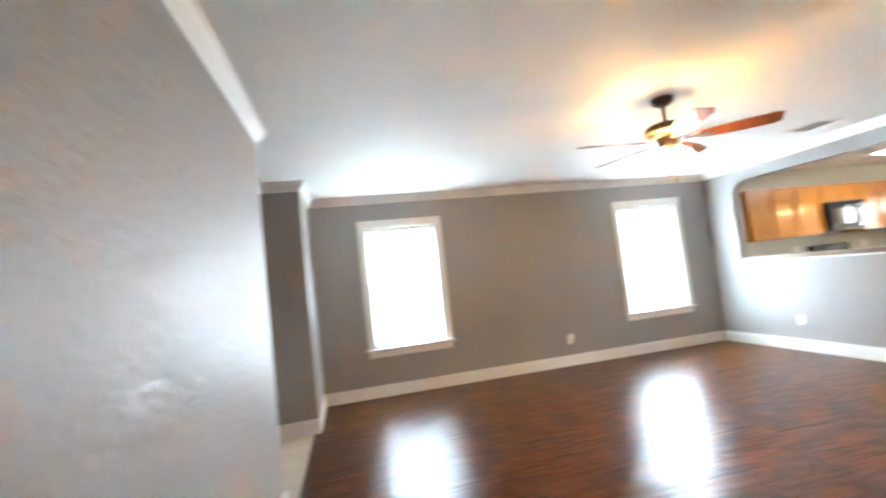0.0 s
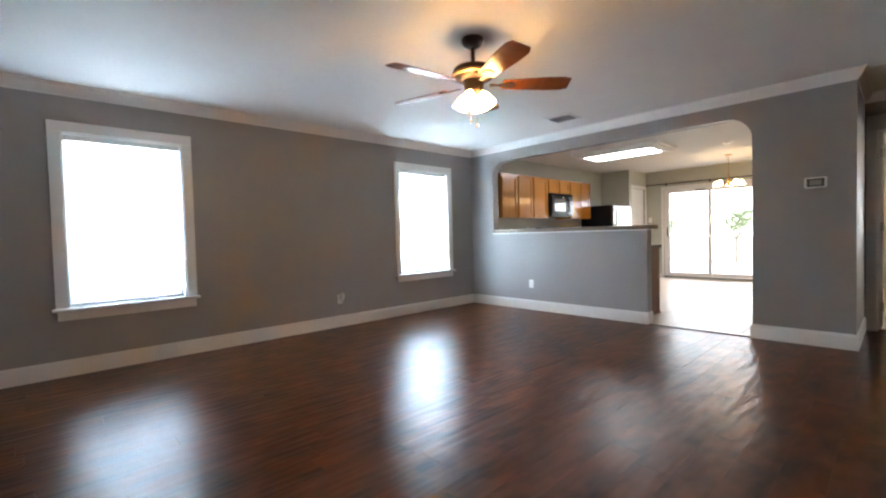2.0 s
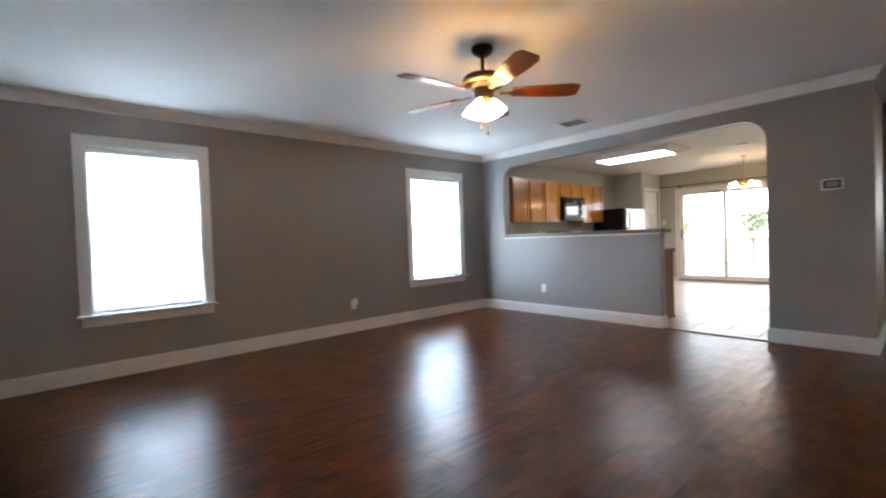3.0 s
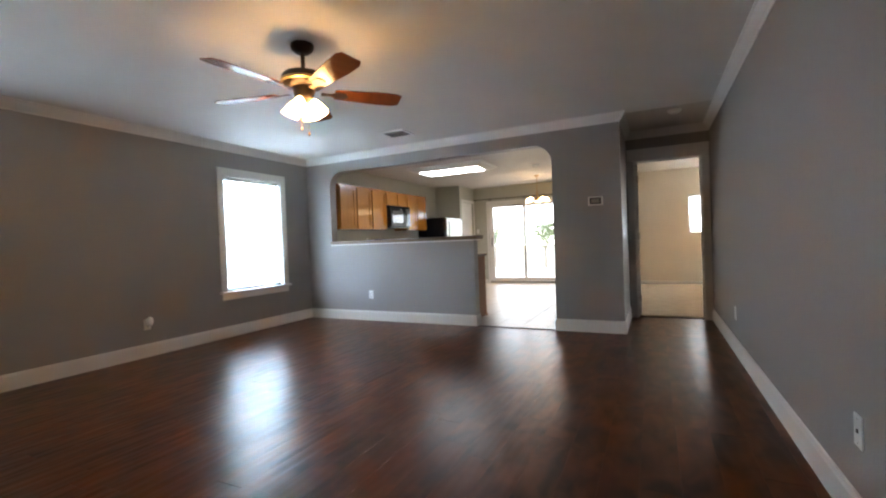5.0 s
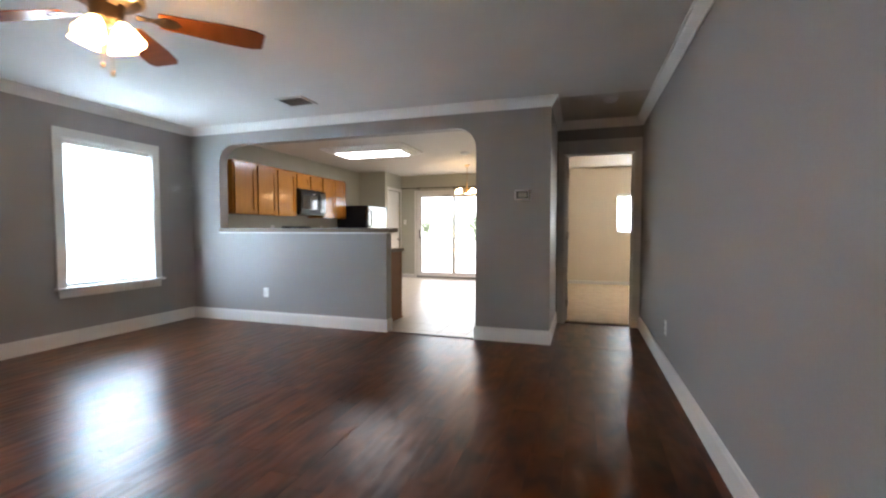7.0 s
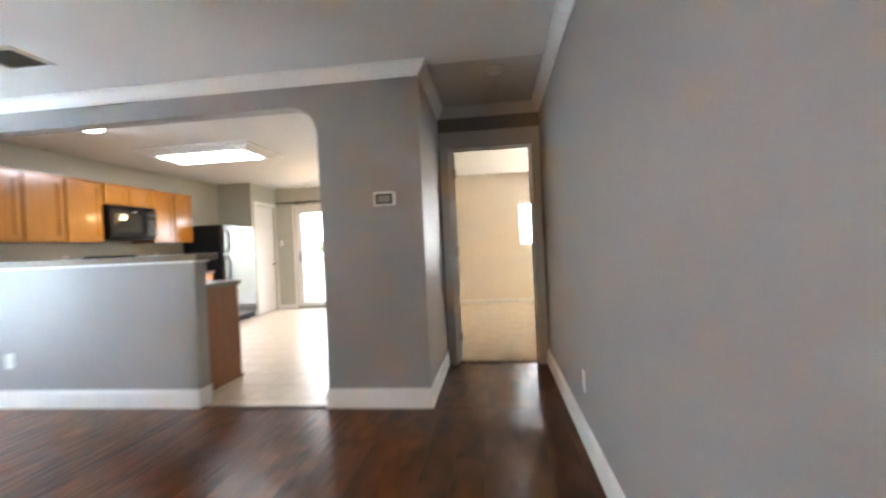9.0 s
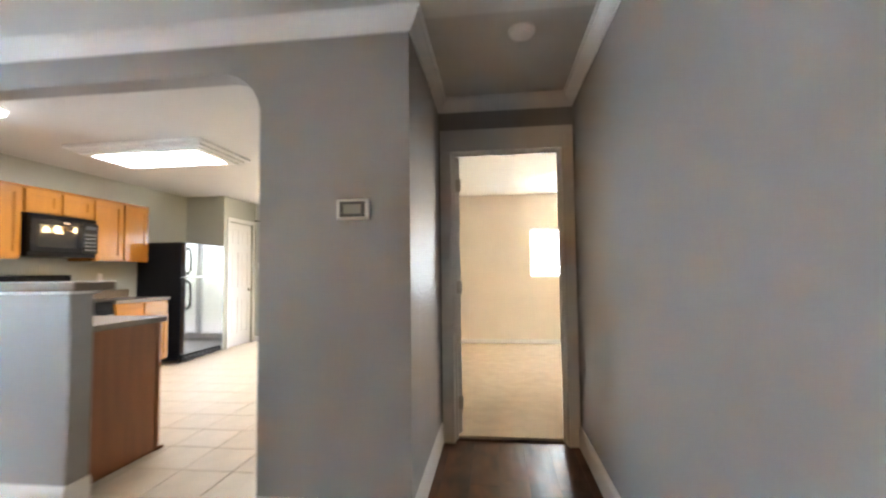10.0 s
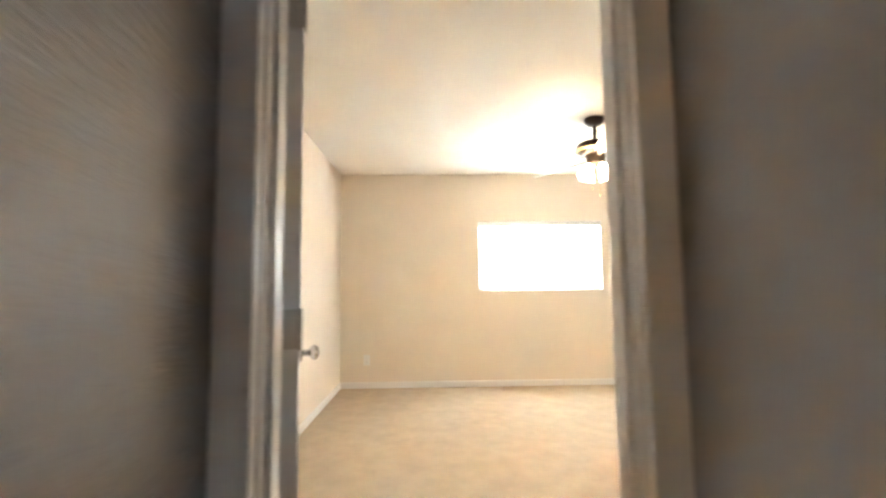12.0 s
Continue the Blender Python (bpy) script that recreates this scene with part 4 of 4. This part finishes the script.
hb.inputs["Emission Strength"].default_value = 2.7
structure("backdrop", boxed(75, 75.2, -60, 75, -0.3, 45), FAR_GLOW, "glowing panel standing for bright sky and distance beyond the yard", "backdrop")
structure("patio", boxed(KX + 0.16, 8.6, 0.5, 6.5, -0.12, -0.02), PATIO, "pale concrete patio slab", "patio")
LEAF = material("leaf_green", (0.10, 0.16, 0.07), 0.5, vary=0.4, scale=1.5, fine=9)
lt = LEAF.node_tree
tr = lt.nodes.new("ShaderNodeBsdfTranslucent")
tr.inputs["Color"].default_value = (0.40, 0.46, 0.28, 1)
mx = lt.nodes.new("ShaderNodeMixShader")
mx.inputs["Fac"].default_value = 0.6
lt.links.new(lt.nodes["Principled BSDF"].outputs["BSDF"], mx.inputs[1])
lt.links.new(tr.outputs["BSDF"], mx.inputs[2])
lt.links.new(mx.outputs["Shader"], lt.nodes["Material Output"].inputs["Surface"])
BARK = material("bark", (0.34, 0.29, 0.23), 0.9, vary=0.3, bump=0.6, bump_scale=30)


def tree(m, height, spread, label, count, seed):
    rnd = random.Random(seed)
    t = thing("tree", m, label, "tree", "yard trees")
    bm = bmesh.new()
    tops = []
    for k in range(7):
        a, lean = 2 * math.pi * k / 7 + rnd.uniform(-0.3, 0.3), rnd.uniform(0.5, 1.0)
        end = Vector((math.cos(a) * spread * lean * 0.7, math.sin(a) * spread * lean * 0.7, height * rnd.uniform(0.50, 0.95)))
        start = Vector((0, 0, height * rnd.uniform(0.25, 0.42)))
        tube(bm, [start, start.lerp(end, 0.5) + Vector((0, 0, 0.12)), end], 0.012 * height / 3, 6)
        tops.append(end)
    lathe(bm, [(0.040, -0.12), (0.030, height * 0.2), (0.024, height * 0.45), (0.012, height * 0.7)], 10)
    part("trunk", bm, BARK, t, "", True)
    vs, fs = [], []
    for k in range(count):
        c = rnd.choice(tops).lerp(Vector((0, 0, height * 0.66)), rnd.random() ** 1.5)
        c = c + Vector([rnd.gauss(0, spread * 0.20) for _ in range(3)])
        q = Euler([rnd.uniform(0, 6.28) for _ in range(3)]).to_matrix()
        s = rnd.uniform(0.035, 0.065)
        n0 = len(vs)
        for p in ((-1, 0, 0), (-0.2, 0.45, 0.12), (1, 0, 0), (-0.2, -0.45, 0.12)):
            vs.append(c + q @ (Vector(p) * s))
        fs.append((n0, n0 + 1, n0 + 2, n0 + 3))
    me = bpy.data.meshes.new("crown")
    me.from_pydata(vs, [], fs)
    me.materials.append(LEAF)
    crown = new("crown", me)
    crown.parent = t
    tagged(crown, kind="stuff")
    return t


tree(pose(13.0, 4.75, -0.12), 2.05, 1.05, "small leafy green tree in the sunny yard", 1300, 3)
tree(pose(13.4, 7.1, -0.12), 2.1, 0.6, "small leafy green tree further off in the yard", 550, 5)


# ---- boards and tiles, one by one ----
def lay(floor, name, mat, x0, x1, y0, y1, dx, dy, gap, px, py, rise, stagger=False, seed=1):
    """Pieces dx by dy over a stretch of floor, cut at its edges; equal sizes share one mesh."""
    rnd = random.Random(seed)
    made = {}
    j0 = math.floor((y0 - py) / dy)
    for j in range(j0, math.ceil((y1 - py) / dy)):
        b0, b1 = max(y0, py + j * dy), min(y1, py + (j + 1) * dy)
        off = rnd.random() * dx if stagger else 0
        for i in range(math.floor((x0 - px - off) / dx), math.ceil((x1 - px - off) / dx)):
            a0, a1 = max(x0, px + off + i * dx), min(x1, px + off + (i + 1) * dx)
            w, d = round(a1 - a0 - gap, 3), round(b1 - b0 - gap, 3)
            if w < 0.02 or d < 0.012:
                continue
            if (w, d) not in made:
                e = 0.0004
                bm = bmesh.new()
                lo = [bm.verts.new((x, y, -0.012)) for x, y in ((-w / 2, -d / 2), (w / 2, -d / 2), (w / 2, d / 2), (-w / 2, d / 2))]
                md = [bm.verts.new((v.co.x, v.co.y, -e)) for v in lo]
                hi = [bm.verts.new((math.copysign(w / 2 - e, v.co.x), math.copysign(d / 2 - e, v.co.y), 0)) for v in lo]
                for u, v in ((lo, md), (md, hi)):
                    for k in range(4):
                        bm.faces.new((u[k], u[(k + 1) % 4], v[(k + 1) % 4], v[k]))
                bm.faces.new(hi)
                made[w, d] = finish(name, bm, mat)
            o = new(name, made[w, d])
            o.parent = floor
            o.location = ((a0 + a1) / 2, (b0 + b1) / 2, rise + rnd.uniform(-0.0002, 0.0002))


lay(floor_living, "plank", WOOD, -5.67, -0.002, 0.0, NY, 1.22, 0.165, 0.0005, 0, 3.03 - 0.165 * 30, 0.0, True)
lay(floor_alcove, "plank", WOOD, WX2, -4.3, -1.4, 0.0, 1.22, 0.165, 0.0005, 0, 3.03 - 0.165 * 30, 0.0, True, 9)
lay(floor_hall, "plank", WOOD, 0.0, HX + 0.034, 0.0, HY, 1.22, 0.165, 0.0005, 0.3, 3.03 - 0.165 * 30, 0.0, True, 4)
lay(floor_kitchen, "tile", TILE, 0.012, KX + 0.02, KY, NY, 0.33, 0.33, 0.006, 0.20 - 0.33, 2.49 - 0.33 * 9, -0.001)
lay(floor_foyer, "tile", TILE, -7.4, -5.685, FY0, FY1, 0.33, 0.33, 0.006, -5.685 - 0.33 * 9, 3.1 - 0.33, -0.001)
strip = tagged(new("transition_strip", finish("transition_strip", boxed(-0.012, 0.022, KY + 0.01, HE - 0.01, 0.0005, 0.009, 0.003), bpy.data.materials["dark_threshold"])), "dark wooden strip between planks and tiles", "trim", kind="structure")
strip = tagged(new("transition_strip_2", finish("transition_strip", boxed(-5.69, -5.655, FY0, FY1, 0.0005, 0.009, 0.003), bpy.data.materials["dark_threshold"])), "dark wooden strip at the entry tiles", "trim", kind="structure")
